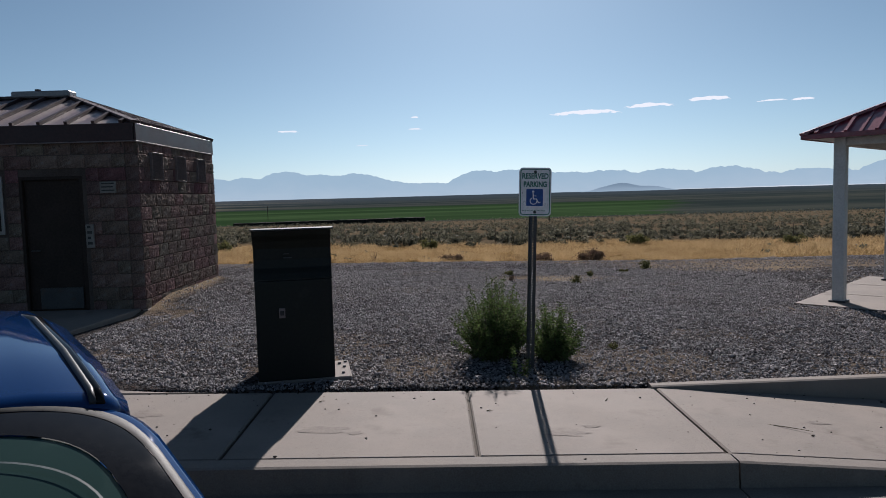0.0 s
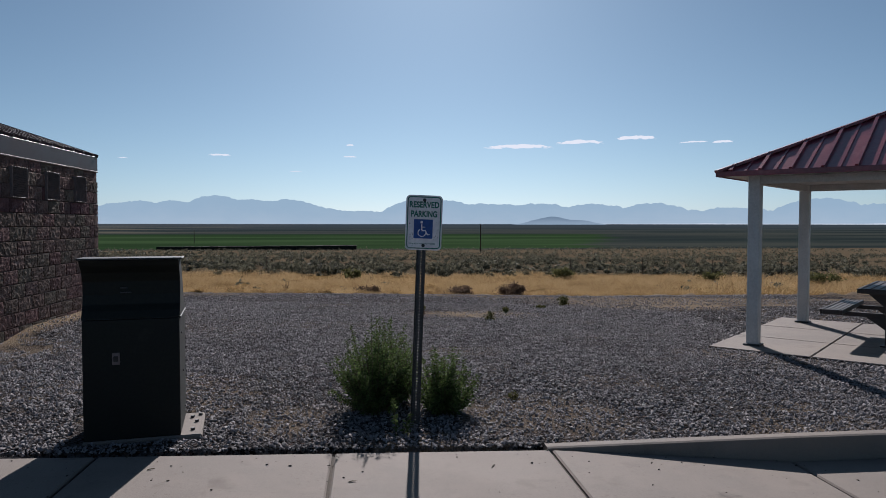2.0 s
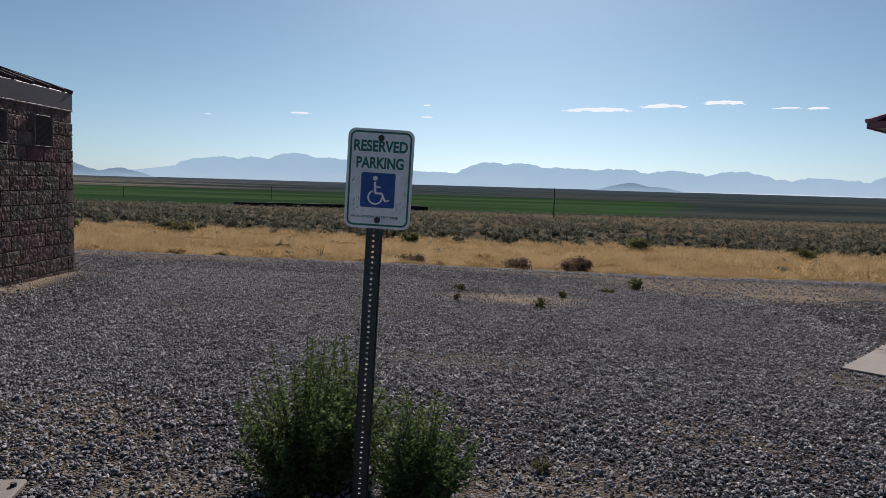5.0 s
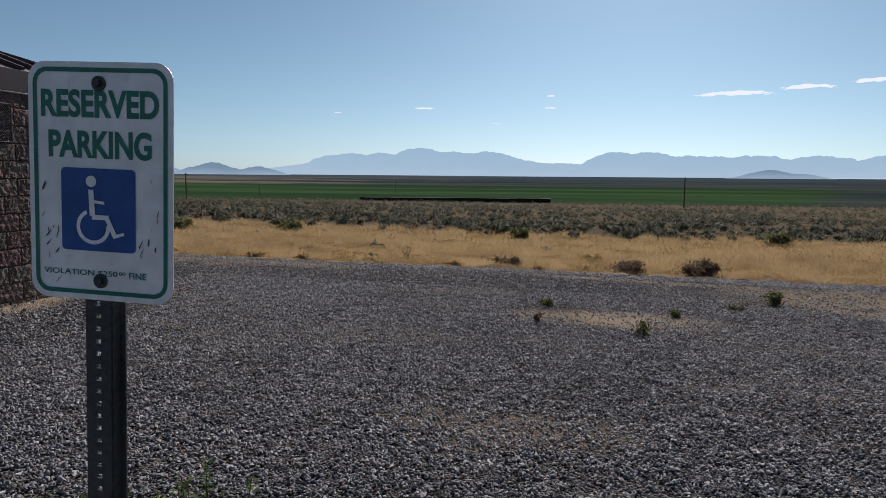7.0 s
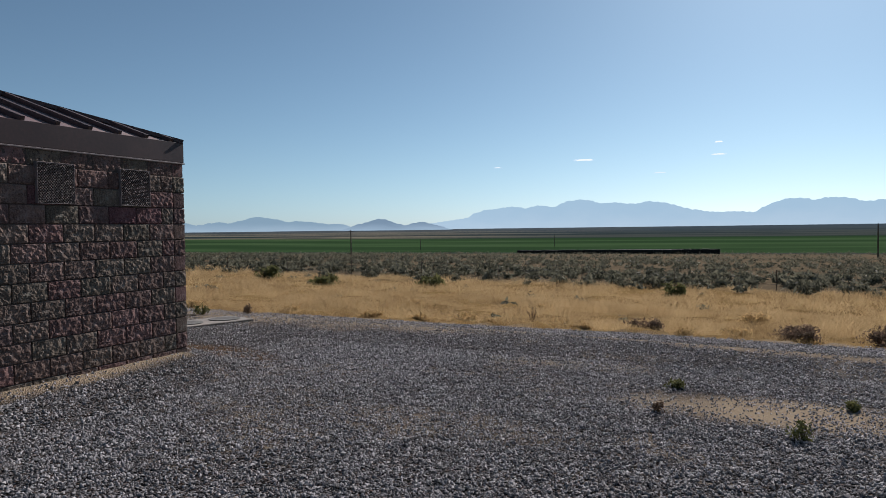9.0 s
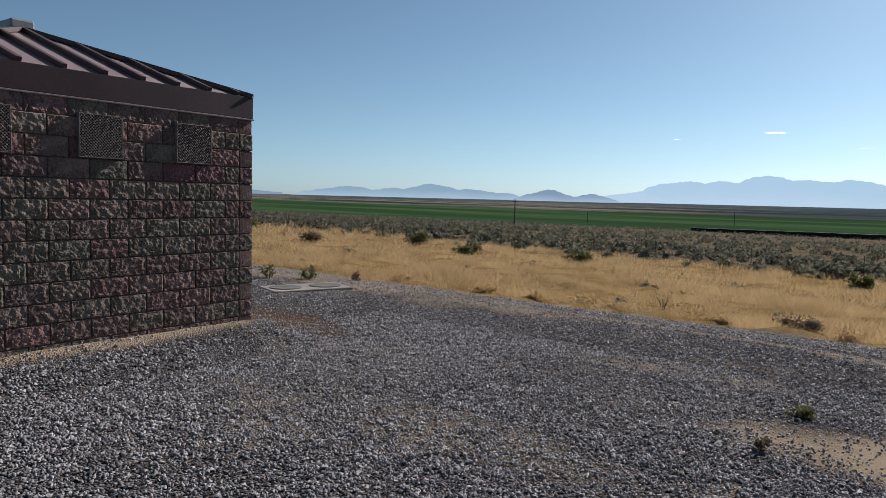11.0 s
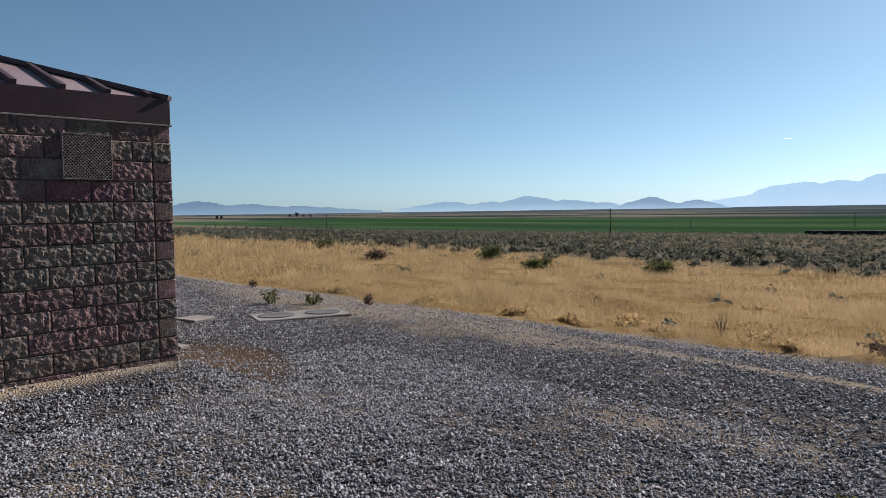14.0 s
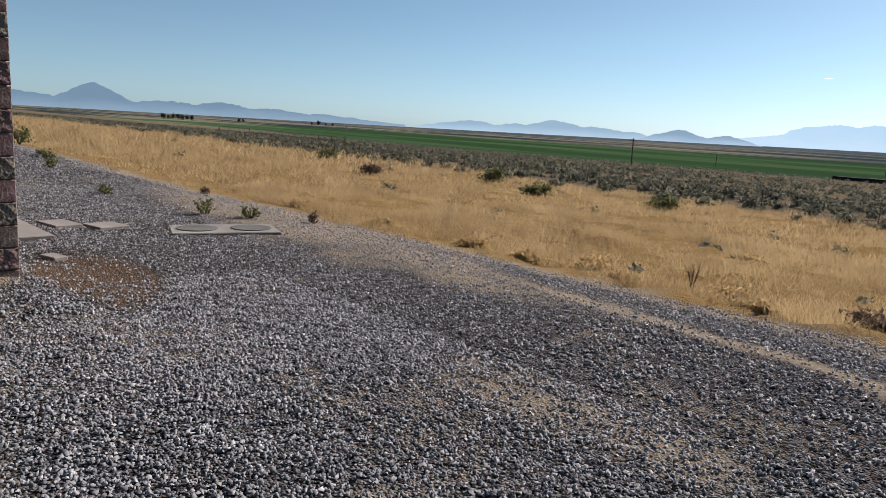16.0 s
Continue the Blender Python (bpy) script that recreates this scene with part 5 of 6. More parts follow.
top = part("roof", loft([(-0.985, roof_half(0.645, 1.356, 0.045)), (-0.93, roof_half(0.65, 1.374, 0.047)), (-0.6, roof_half(0.65, 1.408, 0.048)), (0.0, roof_half(0.645, 1.42, 0.046)), (0.45, roof_half(0.625, 1.40, 0.04)), (0.66, roof_half(0.60, 1.365, 0.03))]), M["car_paint"], car, "glossy dark blue roof", smooth=True)
for sx in (-1, 1):
    bm = bmesh.new()
    tube(bm, [(sx * 0.585, -0.985, 1.364), (sx * 0.588, -0.93, 1.382), (sx * 0.580, -0.6, 1.418), (sx * 0.570, 0.0, 1.430), (sx * 0.53, 0.63, 1.376)], 0.010, 10)
    molding = part("roof_molding", bm, M["frit"], top, "black roof moulding", smooth=True)
    bm = bmesh.new()
    tube(bm, [(sx * 0.570, -0.985, 1.368), (sx * 0.573, -0.93, 1.386), (sx * 0.565, -0.6, 1.422), (sx * 0.555, 0.0, 1.434), (sx * 0.515, 0.63, 1.379)], 0.008, 10)
    part("chrome_strip", bm, M["molding"], molding, "dull grey metal strip", smooth=True)
    for pts, r in ((((0.585, -0.86, 1.33), (0.65, -1.22, 1.18), (0.70, -1.60, 0.93)), (0.035, 0.05, 0.06)), (((0.60, 0.64, 1.31), (0.67, 0.95, 1.12), (0.74, 1.28, 0.91)), (0.03, 0.03, 0.035)), (((0.635, -0.15, 1.345), (0.71, -0.17, 1.12), (0.77, -0.18, 0.90)), (0.03, 0.03, 0.03))):
        bm = bmesh.new()
        tube(bm, [(sx * px, py, pz) for px, py, pz in pts], r, 8)
        part("pillar", bm, M["car_paint"], body, smooth=True)
    for y0t, y1t, y0b, y1b in ((-0.84, -0.18, -1.46, -0.21), (-0.12, 0.58, -0.15, 1.10)):
        bm = bmesh.new()
        bm.faces.new([bm.verts.new((sx * px, py, pz)) for px, py, pz in ((0.632, y0t, 1.335), (0.632, y1t, 1.335), (0.765, y1b, 0.935), (0.765, y0b, 0.935))])
        g = part("side_window", bm, M["glass"], body, "tinted side window")
        g.visible_shadow = False
    bm = bmesh.new()
    bmesh.ops.create_icosphere(bm, subdivisions=3, radius=1.0)
    bmesh.ops.transform(bm, matrix=pose(sx * 0.85, 1.0, 0.91) @ Matrix.Diagonal((0.085, 0.055, 0.06, 1)), verts=bm.verts[:])
    tube(bm, [(sx * 0.77, 1.02, 0.88), (sx * 0.86, 1.0, 0.89)], 0.022, 6)
    part("mirror", bm, M["trim"], body, "black wing mirror", smooth=True)
    bm = bmesh.new()
    box(bm, sx * 0.70 - 0.09, -1.90, 0.66, sx * 0.70 + 0.09, -1.80, 0.90, 0.03)
    part("tail_lamp", bm, M["lamp_red"], body, "red tail lamp")
    bm = bmesh.new()
    box(bm, sx * 0.58 - 0.12, 1.70, 0.56, sx * 0.58 + 0.12, 1.84, 0.68, 0.03)
    part("head_lamp", bm, M["lamp_clear"], body, "clear head lamp")
    for yy in (-1.22, 1.28):
        bm = bmesh.new()
        tube(bm, [(sx * 0.85, yy, 0.30), (sx * 0.83, yy, 0.30), (sx * 0.68, yy, 0.30), (sx * 0.66, yy, 0.30)], [0.27, 0.30, 0.30, 0.27], 28)
        wheel = part("tyre", bm, M["tyre"], car, "black tyre")
        bm = bmesh.new()
        tube(bm, [(sx * 0.845, yy, 0.30), (sx * 0.858, yy, 0.30)], [0.20, 0.17], 20)
        for k in range(5):
            a = k * 2 * math.pi / 5
            tube(bm, [(sx * 0.862, yy, 0.30), (sx * 0.860, yy + 0.18 * math.cos(a), 0.30 + 0.18 * math.sin(a))], 0.022, 5)
        part("rim", bm, M["rim"], wheel, "silver alloy rim")


def pane(name, corners, label, bow=0.04):
    bm = bmesh.new()
    g = []
    for j in range(5):
        row = []
        for k in range(9):
            u, v = k / 8, j / 4
            p = (Vector(corners[0]).lerp(Vector(corners[1]), u)).lerp(Vector(corners[3]).lerp(Vector(corners[2]), u), v)
            p.y += math.copysign(bow, p.y) * (1 - (2 * u - 1) ** 2)
            row.append(bm.verts.new(p))
        g.append(row)
    for a, b in zip(g, g[1:]):
        for k in range(8):
            bm.faces.new((a[k], a[k + 1], b[k + 1], b[k]))
    ob = part(name, bm, M["glass"], body, label, smooth=True)
    ob.visible_shadow = False
    return ob


pane("windscreen", ((-0.57, 0.67, 1.315), (0.57, 0.67, 1.315), (0.70, 1.27, 0.93), (-0.70, 1.27, 0.93)), "clear windscreen")


def tail(u, v, lift=0.0):
    """The sloping tail of the cabin: u across, v from the roof down to the waist."""
    side = abs(u) ** 5
    y = -0.975 - 0.80 * v - 0.06 * v * (1 - u * u) + 0.06 * side * (0.25 + 0.75 * v)
    z = 1.372 - 0.435 * v + 0.28 * v * (1 - v) + 0.030 * (1 - u * u) - 0.045 * side
    return Vector((u * (0.650 + 0.200 * v), y - lift * 0.5, z + lift))


def oval(half_u, v0, v1, power, lift, n=72):
    """A rounded rectangle on the tail."""
    out = []
    for k in range(n):
        a = math.tau * (k + 0.5) / n
        c, s_ = math.cos(a), math.sin(a)
        u = half_u * math.copysign(abs(c) ** (2 / power), c)
        v = (v0 + v1) / 2 - (v1 - v0) / 2 * math.copysign(abs(s_) ** (2 / power), s_)
        out.append(tail(u, v, lift))
    return out


def hoops(name, loops, mat, parent, label, fill=False):
    bm = bmesh.new()
    rings = [[bm.verts.new(p) for p in loop] for loop in loops]
    for a, b in zip(rings, rings[1:]):
        for k in range(len(a)):
            bm.faces.new((a[k], a[(k + 1) % len(a)], b[(k + 1) % len(a)], b[k]))
    if fill:
        mid = bm.verts.new(tail(0, 0.52))
        for k in range(len(rings[-1])):
            bm.faces.new((rings[-1][k], rings[-1][(k + 1) % len(rings[-1])], mid))
    bmesh.ops.recalc_face_normals(bm, faces=bm.faces)
    return part(name, bm, M[mat], parent, label, smooth=True)


hatch = hoops("hatch", [oval(1.0, 0.0, 1.0, 16, -0.03), oval(1.0, 0.0, 1.0, 16, 0.0), oval(0.975, 0.0, 0.96, 12, 0.004), oval(0.955, 0.0, 0.94, 9, 0.002)], "car_paint", car, "glossy dark blue hatch frame")
hoops("window_seal", [oval(0.955, 0.0, 0.94, 9, 0.002), oval(0.94, 0.010, 0.93, 8, 0.006), oval(0.92, 0.022, 0.92, 7, 0.001)], "trim", hatch, "black rubber window seal")
rear = hoops("rear_window", [oval(0.78, 0.115, 0.85, 4.5, -0.003), oval(0.52, 0.27, 0.72, 4, -0.003), oval(0.25, 0.42, 0.60, 3, -0.003)], "glass", hatch, "greenish rear window", True)
hoops("glass_border", [oval(0.92, 0.022, 0.92, 7, 0.0), oval(0.85, 0.07, 0.885, 5.5, 0.001), oval(0.78, 0.115, 0.85, 4.5, 0.0)], "frit", hatch, "black printed border of the window")
# thin pale line just inside the window border
hoops("demister_edge", [oval(0.73, 0.200, 0.80, 3.2, 0.002), oval(0.723, 0.206, 0.795, 3.2, 0.002)], "pale_line", hatch, "thin pale line round the rear window")
for ob in (rear, hatch):
    ob.visible_shadow = ob is hatch
bm = bmesh.new()
tube(bm, [(-0.02, -1.76, 0.97), (-0.02, -1.79, 0.985)], 0.035, 10)
tube(bm, [(-0.02, -1.785, 0.985), (0.20, -1.70, 1.02), (0.48, -1.655, 1.03)], 0.010, 5)
part("rear_wiper", bm, M["trim"], rear, "black rear wiper")
bm = bmesh.new()
box(bm, -0.70, -1.5, 0.90, 0.70, 1.1, 0.955)
part("cabin_floor", bm, M["seat"], car, "grey cabin trim")
for sx in (-0.36, 0.36):
    for yy in (-0.75, 0.25):
        bm = bmesh.new()
        box(bm, sx - 0.22, yy - 0.10, 0.957, sx + 0.22, yy + 0.02, 1.14, 0.04)
        box(bm, sx - 0.12, yy - 0.10, 1.15, sx + 0.12, yy, 1.30, 0.03)
        part("seat_back", bm, M["seat"], car, "grey cloth seat back")

# ---- plants ----
def leaf_cloud(n, centre, size, leaf, rng, top_bias=0.0, shell=0.55):
    """Many small leaves through an uneven, gappy crown."""
    d = rng.normal(size=(n, 3))
    d /= np.linalg.norm(d, axis=1)[:, None]
    r = rng.uniform(shell, 1.0, n) * (1 + 0.35 * np.sin(d[:, 0] * 5 + centre[0]) * np.cos(d[:, 1] * 4 + centre[1]))
    p = d * r[:, None]
    p[:, 2] = np.abs(p[:, 2]) if top_bias else p[:, 2]
    p = p * np.array(size) + np.array(centre)
    a = rng.normal(size=(n, 3))
    a /= np.linalg.norm(a, axis=1)[:, None]
    b = np.cross(a, rng.normal(size=(n, 3)))
    b /= np.linalg.norm(b, axis=1)[:, None]
    s1 = leaf * rng.uniform(0.6, 1.4, n)[:, None]
    v = np.stack([p - a * s1, p + b * s1 * 0.4, p + a * s1, p - b * s1 * 0.4], 1)
    return v.reshape(-1, 3)


def quads_of(n):
    return np.arange(n * 4).reshape(n, 4)


def shrub(x, y, wide, high, mat, label, n=260, leaf=0.045, seed=1, name="shrub", group="", z=None):
    z = T(x, y) if z is None else z
    ob = thing(name, pose(x, y, z - 0.01), label, "shrub", group)
    rr = random.Random(seed)
    bm = bmesh.new()
    for k in range(9):
        a, l = rr.uniform(0, 6.28), rr.uniform(0.5, 1.0)
        e = Vector((math.cos(a) * wide * 0.42 * l, math.sin(a) * wide * 0.42 * l, high * rr.uniform(0.55, 0.95)))
        tube(bm, [(0, 0, -0.05), e * 0.5 + Vector((0, 0, high * 0.08)), e], [0.014 * wide + 0.004, 0.01 * wide, 0.002], 4)
    tagged(part("woody_base", bm, M["stem"], ob), kind="stuff")
    rng = np.random.default_rng(seed)
    vs = [leaf_cloud(n // 2, (0, 0, high * 0.12), (wide * 0.5, wide * 0.5, high * 0.85), leaf, rng, 1, 0.3)]
    m_ = n // 2
    for k in range(5):
        a = rr.uniform(0, 6.28)
        c = (math.cos(a) * wide * 0.28, math.sin(a) * wide * 0.28, high * rr.uniform(0.4, 0.75))
        vs.append(leaf_cloud(n // 10, c, (wide * 0.2, wide * 0.2, high * 0.3), leaf, rng, 0, 0.2))
        m_ += n // 10
    lv = new("leaves", mesh_of("leaves", np.concatenate(vs), quads_of(m_), mat))
    lv.parent = ob
    return ob


shrub(3.85, 15.25, 1.0, 0.42, M["brown_leaf"], "dead brown tumbleweed at the edge of dry grass", 2200, 0.032, 2, "tumbleweed")
shrub(-0.45, 15.2, 0.8, 0.30, M["brown_leaf"], "dead brown tumbleweed at the edge of dry grass", 1200, 0.032, 3, "tumbleweed")
shrub(2.3, 15.4, 0.95, 0.30, M["brown_leaf"], "dead brown tumbleweed at the edge of dry grass", 1500, 0.032, 4, "tumbleweed")
shrub(3.95, 9.85, 0.28, 0.24, M["olive_leaf"], "small olive desert shrub growing through the gravel", 300, 0.03, 5)
shrub(1.80, 7.05, 0.24, 0.19, M["olive_leaf"], "small green weed beside a sandy patch", 150, 0.022, 6, "weed")
shrub(2.35, 8.4, 0.16, 0.13, M["olive_leaf"], "small green weed in a sandy patch", 180, 0.022, 7, "weed")
shrub(0.57, 7.55, 0.14, 0.12, M["brown_leaf"], "small dry weed at the edge of sand", 140, 0.02, 8, "weed")
shrub(0.64, 8.75, 0.24, 0.11, M["olive_leaf"], "low dry weed in the gravel", 200, 0.025, 9, "weed")
shrub(0.95, 0.85, 0.13, 0.10, M["olive_leaf"], "tiny green weed in the gravel", 110, 0.016, 10, "weed")
shrub(3.3, 9.3, 0.30, 0.07, M["olive_leaf"], "low green weed in the gravel", 160, 0.025, 11, "weed")
shrub(-24.46, 35.0, 1.5, 0.85, M["olive_leaf"], "round green rabbitbrush in dry grass", 700, 0.10, 12)
shrub(-17.62, 30.3, 1.5, 0.60, M["olive_leaf"], "low olive rabbitbrush in dry grass", 650, 0.09, 13)
shrub(-13.04, 33.0, 1.5, 0.65, M["olive_leaf"], "low olive rabbitbrush in dry grass", 650, 0.09, 14)
shrub(-1.4, 33.0, 1.1, 0.75, M["olive_leaf"], "upright green rabbitbrush in dry grass", 500, 0.09, 15)
shrub(-40.0, 35.0, 1.8, 0.75, M["olive_leaf"], "low olive rabbitbrush in dry grass", 500, 0.12, 16)
shrub(-25.5, 27.5, 1.5, 0.6, M["brown_leaf"], "brown dried brush clump in dry grass", 500, 0.09, 17)
shrub(11.5, 37.0, 1.6, 0.8, M["olive_leaf"], "round green rabbitbrush in dry grass", 500, 0.10, 18)
shrub(-9.44, 11.27, 0.42, 0.30, M["olive_leaf"], "small grey-green shrub growing in gravel", 208, 0.032, 19)
shrub(-8.85, 11.8, 0.38, 0.24, M["olive_leaf"], "small grey-green shrub growing in gravel", 182, 0.03, 20)
shrub(-8.42, 12.74, 0.20, 0.26, M["brown_leaf"], "small dry upright weed in gravel", 160, 0.03, 21, "weed")
shrub(-12.3, 10.7, 0.35, 0.22, M["olive_leaf"], "small grey-green shrub growing in gravel", 143, 0.03, 22)
shrub(-12.6, 12.8, 0.22, 0.2, M["brown_leaf"], "small dry upright weed in gravel", 140, 0.03, 23, "weed")
shrub(-17.9, 11.3, 0.4, 0.3, M["olive_leaf"], "small grey-green shrub growing in gravel", 143, 0.04, 24)
shrub(-28.4, 13.1, 1.1, 0.75, M["olive_leaf"], "green shrub at the edge of the gravel", 420, 0.06, 25)
shrub(-20.9, 12.0, 0.6, 0.28, M["olive_leaf"], "low grey-green shrub growing in gravel", 260, 0.04, 30)
shrub(2.28, -2.36, 0.78, 0.06, M["green_leaf"], "flat sprawling olive weed growing from the kerb joint", 1100, 0.017, 26, "weed", z=walk_z(2.28) - 0.005)
shrub(1.30, -2.83, 0.34, 0.035, M["olive_leaf"], "flat dry weed growing from the gutter joint", 340, 0.014, 27, "weed", z=ROAD_Z(1.30) + 0.02)
shrub(20.3, 35.0, 1.5, 0.6, M["olive_leaf"], "low green rabbitbrush in dry grass", 700, 0.07, 28)
shrub(21.1, 25.7, 1.9, 0.75, M["olive_leaf"], "spreading green rabbitbrush in dry grass", 900, 0.07, 29)

for k, (x, y, w, h) in enumerate(((-1.7, 14.75, 0.55, 0.2), (-2.2, 15.1, 0.7, 0.24), (-3.5, 14.6, 0.6, 0.22), (-4.3, 14.9, 0.8, 0.26), (-5.2, 14.5, 0.5, 0.2), (-6.4, 14.6, 0.7, 0.22), (1.2, 15.6, 0.8, 0.24), (0.3, 15.2, 0.6, 0.2), (5.4, 15.6, 0.9, 0.26), (-8.5, 14.3, 0.6, 0.24), (-11.2, 14.3, 0.7, 0.25), (-7.3, 18.5, 0.9, 0.36), (-12.5, 20.5, 1.1, 0.4), (-3.8, 19.2, 1.0, 0.36), (1.6, 19.8, 1.0, 0.36), (-17.5, 22.0, 1.2, 0.45))):
    shrub(x, y, w, h * 0.8, M["tuft"], "low brown tuft of dried grass on the verge", 800, 0.034, 60 + k, "grass_tuft", group="grass tufts along the verge")

# the dead upright plant on the verge
stalk = thing("dead_stalk", pose(-2.92, 15.48, T(-2.92, 15.48) - 0.02), "dead brown branching stalk in the verge", "plant")
bm = bmesh.new()
rr = random.Random(4)
for k in range(9):
    a = rr.uniform(0, 6.28)
    e = Vector((math.cos(a) * 0.11, math.sin(a) * 0.11, rr.uniform(0.22, 0.44)))
    tube(bm, [(0, 0, 0), e * 0.5 + Vector((0.01, 0, 0.06)), e * 0.8 + Vector((0.01, 0, 0.04)), e], [0.006, 0.005, 0.003, 0.0015], 4)
    for q in range(5):
        f, b = rr.uniform(0.4, 0.95), rr.uniform(0, 6.28)
        p = e * f + Vector((0.01, 0, 0.05))
        tube(bm, [p, p + Vector((math.cos(b) * 0.05, math.sin(b) * 0.05, rr.uniform(0.02, 0.08)))], [0.003, 0.001], 3)
part("branches", bm, M["brown_leaf"], stalk)

# the leafy weed round the sign post
def leafy(name, x, y, stems, spread, high, seed, label):
    ob = thing(name, pose(x, y, T(x, y) - 0.01), label, "plant")
    rr = random.Random(seed)
    rng = np.random.default_rng(seed)
    bm = bmesh.new()
    vs = []
    for k in range(stems):
        a, out = rr.uniform(0, 6.283), spread * math.sqrt(rr.random())
        h = high * (1.05 - 0.5 * (out / spread) ** 2) * rr.uniform(0.3, 1.0)
        b = Vector((math.cos(a) * out * 0.3, math.sin(a) * out * 0.3, 0))
        e = Vector((math.cos(a) * out, math.sin(a) * out, h))
        mid = b.lerp(e, 0.5) + Vector((0, 0, h * 0.1))
        tube(bm, [b, mid, e], [0.005, 0.0035, 0.0015], 4)
        n = int(105 * h / high) + 30
        t = rng.uniform(0.1, 1.0, n)[:, None] ** 0.8
        p = (1 - t) ** 2 * np.array(b) + 2 * t * (1 - t) * np.array(mid) + t * t * np.array(e)
        d = rng.normal(size=(n, 3)) * np.array((1, 1, 0.7)) + np.array((0, 0, 0.15))
        d /= np.linalg.norm(d, axis=1)[:, None]
        s2 = np.cross(d, rng.normal(size=(n, 3)))
        s2 /= np.linalg.norm(s2, axis=1)[:, None]
        L = (0.019 * (1.15 - 0.6 * t[:, 0]) * rng.uniform(0.6, 1.3, n))[:, None]
        p = p + d * L * rng.uniform(0.4, 2.6, n)[:, None]
        vs.append(np.stack([p - d * L, p + s2 * L * 0.42, p + d * L, p - s2 * L * 0.42], 1).reshape(-1, 3))
    tagged(part("woody_base", bm, M["stem"], ob), kind="stuff")
    vs = np.concatenate(vs)
    lv = new("leaves", mesh_of("leaves", vs, quads_of(len(vs) // 4), M["green_leaf"]))
    lv.parent = ob
    return ob


leafy("leafy_weed", -0.40, 0.45, 170, 0.43, 0.88, 5, "tall leafy green weed at the foot of the sign post")
leafy("leafy_weed", 0.23, 0.38, 105, 0.33, 0.60, 6, "bushy leafy green weed at the foot of the sign post")
leafy("leafy_weed", -0.22, 0.80, 90, 0.30, 0.80, 8, "leafy green weed growing behind the sign post")
leafy("leafy_weed", -0.22, -0.30, 3, 0.18, 0.40, 7, "thin green weed sprig leaning over the pavement")

# sticks on the pavement
for x, y, l, a in ((1.58, -1.66, 0.36, -35), (-0.55, -1.3, 0.05, 10), (0.42, -1.05, 0.06, 60), (-1.9, -1.0, 0.05, 30)):
    st = thing("stick", pose(x, y, walk_z(x) + 0.004, 0, 0, a), "thin dry stick lying on concrete", "stick")
    bm = bmesh.new()
    tube(bm, [(-l / 2, 0, 0), (0, 0.01 * l, 0.003), (l / 2, 0, 0)], [0.004, 0.0035, 0.002], 5)
    part("twig", bm, M["stem"], st)

# ---- concrete covers behind the building ----
for x0, x1, y0, y1, turn, lab, nm in ((-9.6, -7.95, 7.75, 8.6, 0, "low concrete step behind the building", "concrete_step"), (-9.35, -8.75, 8.78, 9.15, 8, "loose concrete cover lying on gravel", "concrete_cover"), (-8.95, -8.45, 9.25, 9.68, 10, "loose concrete cover lying on gravel", "concrete_cover"), (-6.95, -6.65, 8.18, 8.34, 15, "broken piece of concrete on gravel", "concrete_piece")):
    cx, cy = (x0 + x1) / 2, (y0 + y1) / 2
    ob = thing(nm, pose(cx, cy, T(cx, cy) - 0.02, 0, 0, turn), lab, "concrete")
    bm = bmesh.new()
    box(bm, x0 - cx, y0 - cy, 0, x1 - cx, y1 - cy, 0.055, 0.01)
    part("slab", bm, M["concrete"], ob)
tank = thing("tank_lid", pose(-7.9, 10.85, T(-7.9, 10.85) - 0.015, 0, 0, -20), "flush concrete tank top with two dark covers", "tank lid")
bm = bmesh.new()
box(bm, -0.42, -0.75, 0, 0.42, 0.75, 0.045, 0.012)
part("tank_top", bm, M["curb"], tank)
for yy in (-0.38, 0.38):
    bm = bmesh.new()
    tube(bm, [(0, yy, 0.046), (0, yy, 0.056), (0, yy, 0.060)], [0.29, 0.29, 0.27], 28)
    part("cover", bm, M["asphalt"], tank, "weathered grey cover")

# ---- far things: poles, straw stack, fence, trees ----
def power_pole(x, y, top, arm, lab="weathered wooden power pole standing in sagebrush"):
    z = T(x, y) - 0.3
    ob = thing("power_pole", pose(x, y, z), lab, "pole", group="power poles across the flat")
    h = top - z
    bm = bmesh.new()
    tube(bm, [(0, 0, 0), (0, 0, h * 0.5), (0, 0, h)], [0.17, 0.15, 0.12], 8)
    part("mast", bm, M["pole"], ob)
    if arm:
        bm = bmesh.new()
        box(bm, -0.9, -0.06, h - 0.55, 0.9, 0.06, h - 0.42, 0.01)
        arm_ob = part("crossarm", bm, M["pole"], ob)
        for px in (-0.8, 0.0, 0.8):
            bm = bmesh.new()
            tube(bm, [(px, 0, h - 0.42), (px, 0, h - 0.25)], [0.05, 0.03], 6)
            part("insulator", bm, M["plaque"], arm_ob)
    return ob


power_pole(30.5, 190.0, 1.5, False)
power_pole(-88.4, 154.6, 1.75, True)
power_pole(-89.0, 366.0, -1.9, False)
power_pole(-142.0, 313.0, -3.0, False)
power_pole(-270.0, 205.0, 1.2, True)

stack = thing("straw_stack", pose(0, 0, 0), "long low straw stack under dark tarpaulin across the field edge", "stack")
rr = random.Random(9)
n = 23
for k in range(n):
    x0 = -73.6 + 68.7 * k / n
    zt = -6.55 + 0.35 * k / n + rr.uniform(-0.05, 0.05)
    zb = T(x0, 249) - 0.1
    bm = bmesh.new()
    box(bm, x0 + 0.01, 247.6, zb, x0 + 68.7 / n - 0.01, 250.4, zt, 0.12)
    part("bale", bm, M["tarp"], stack, "bale under dark tarpaulin")

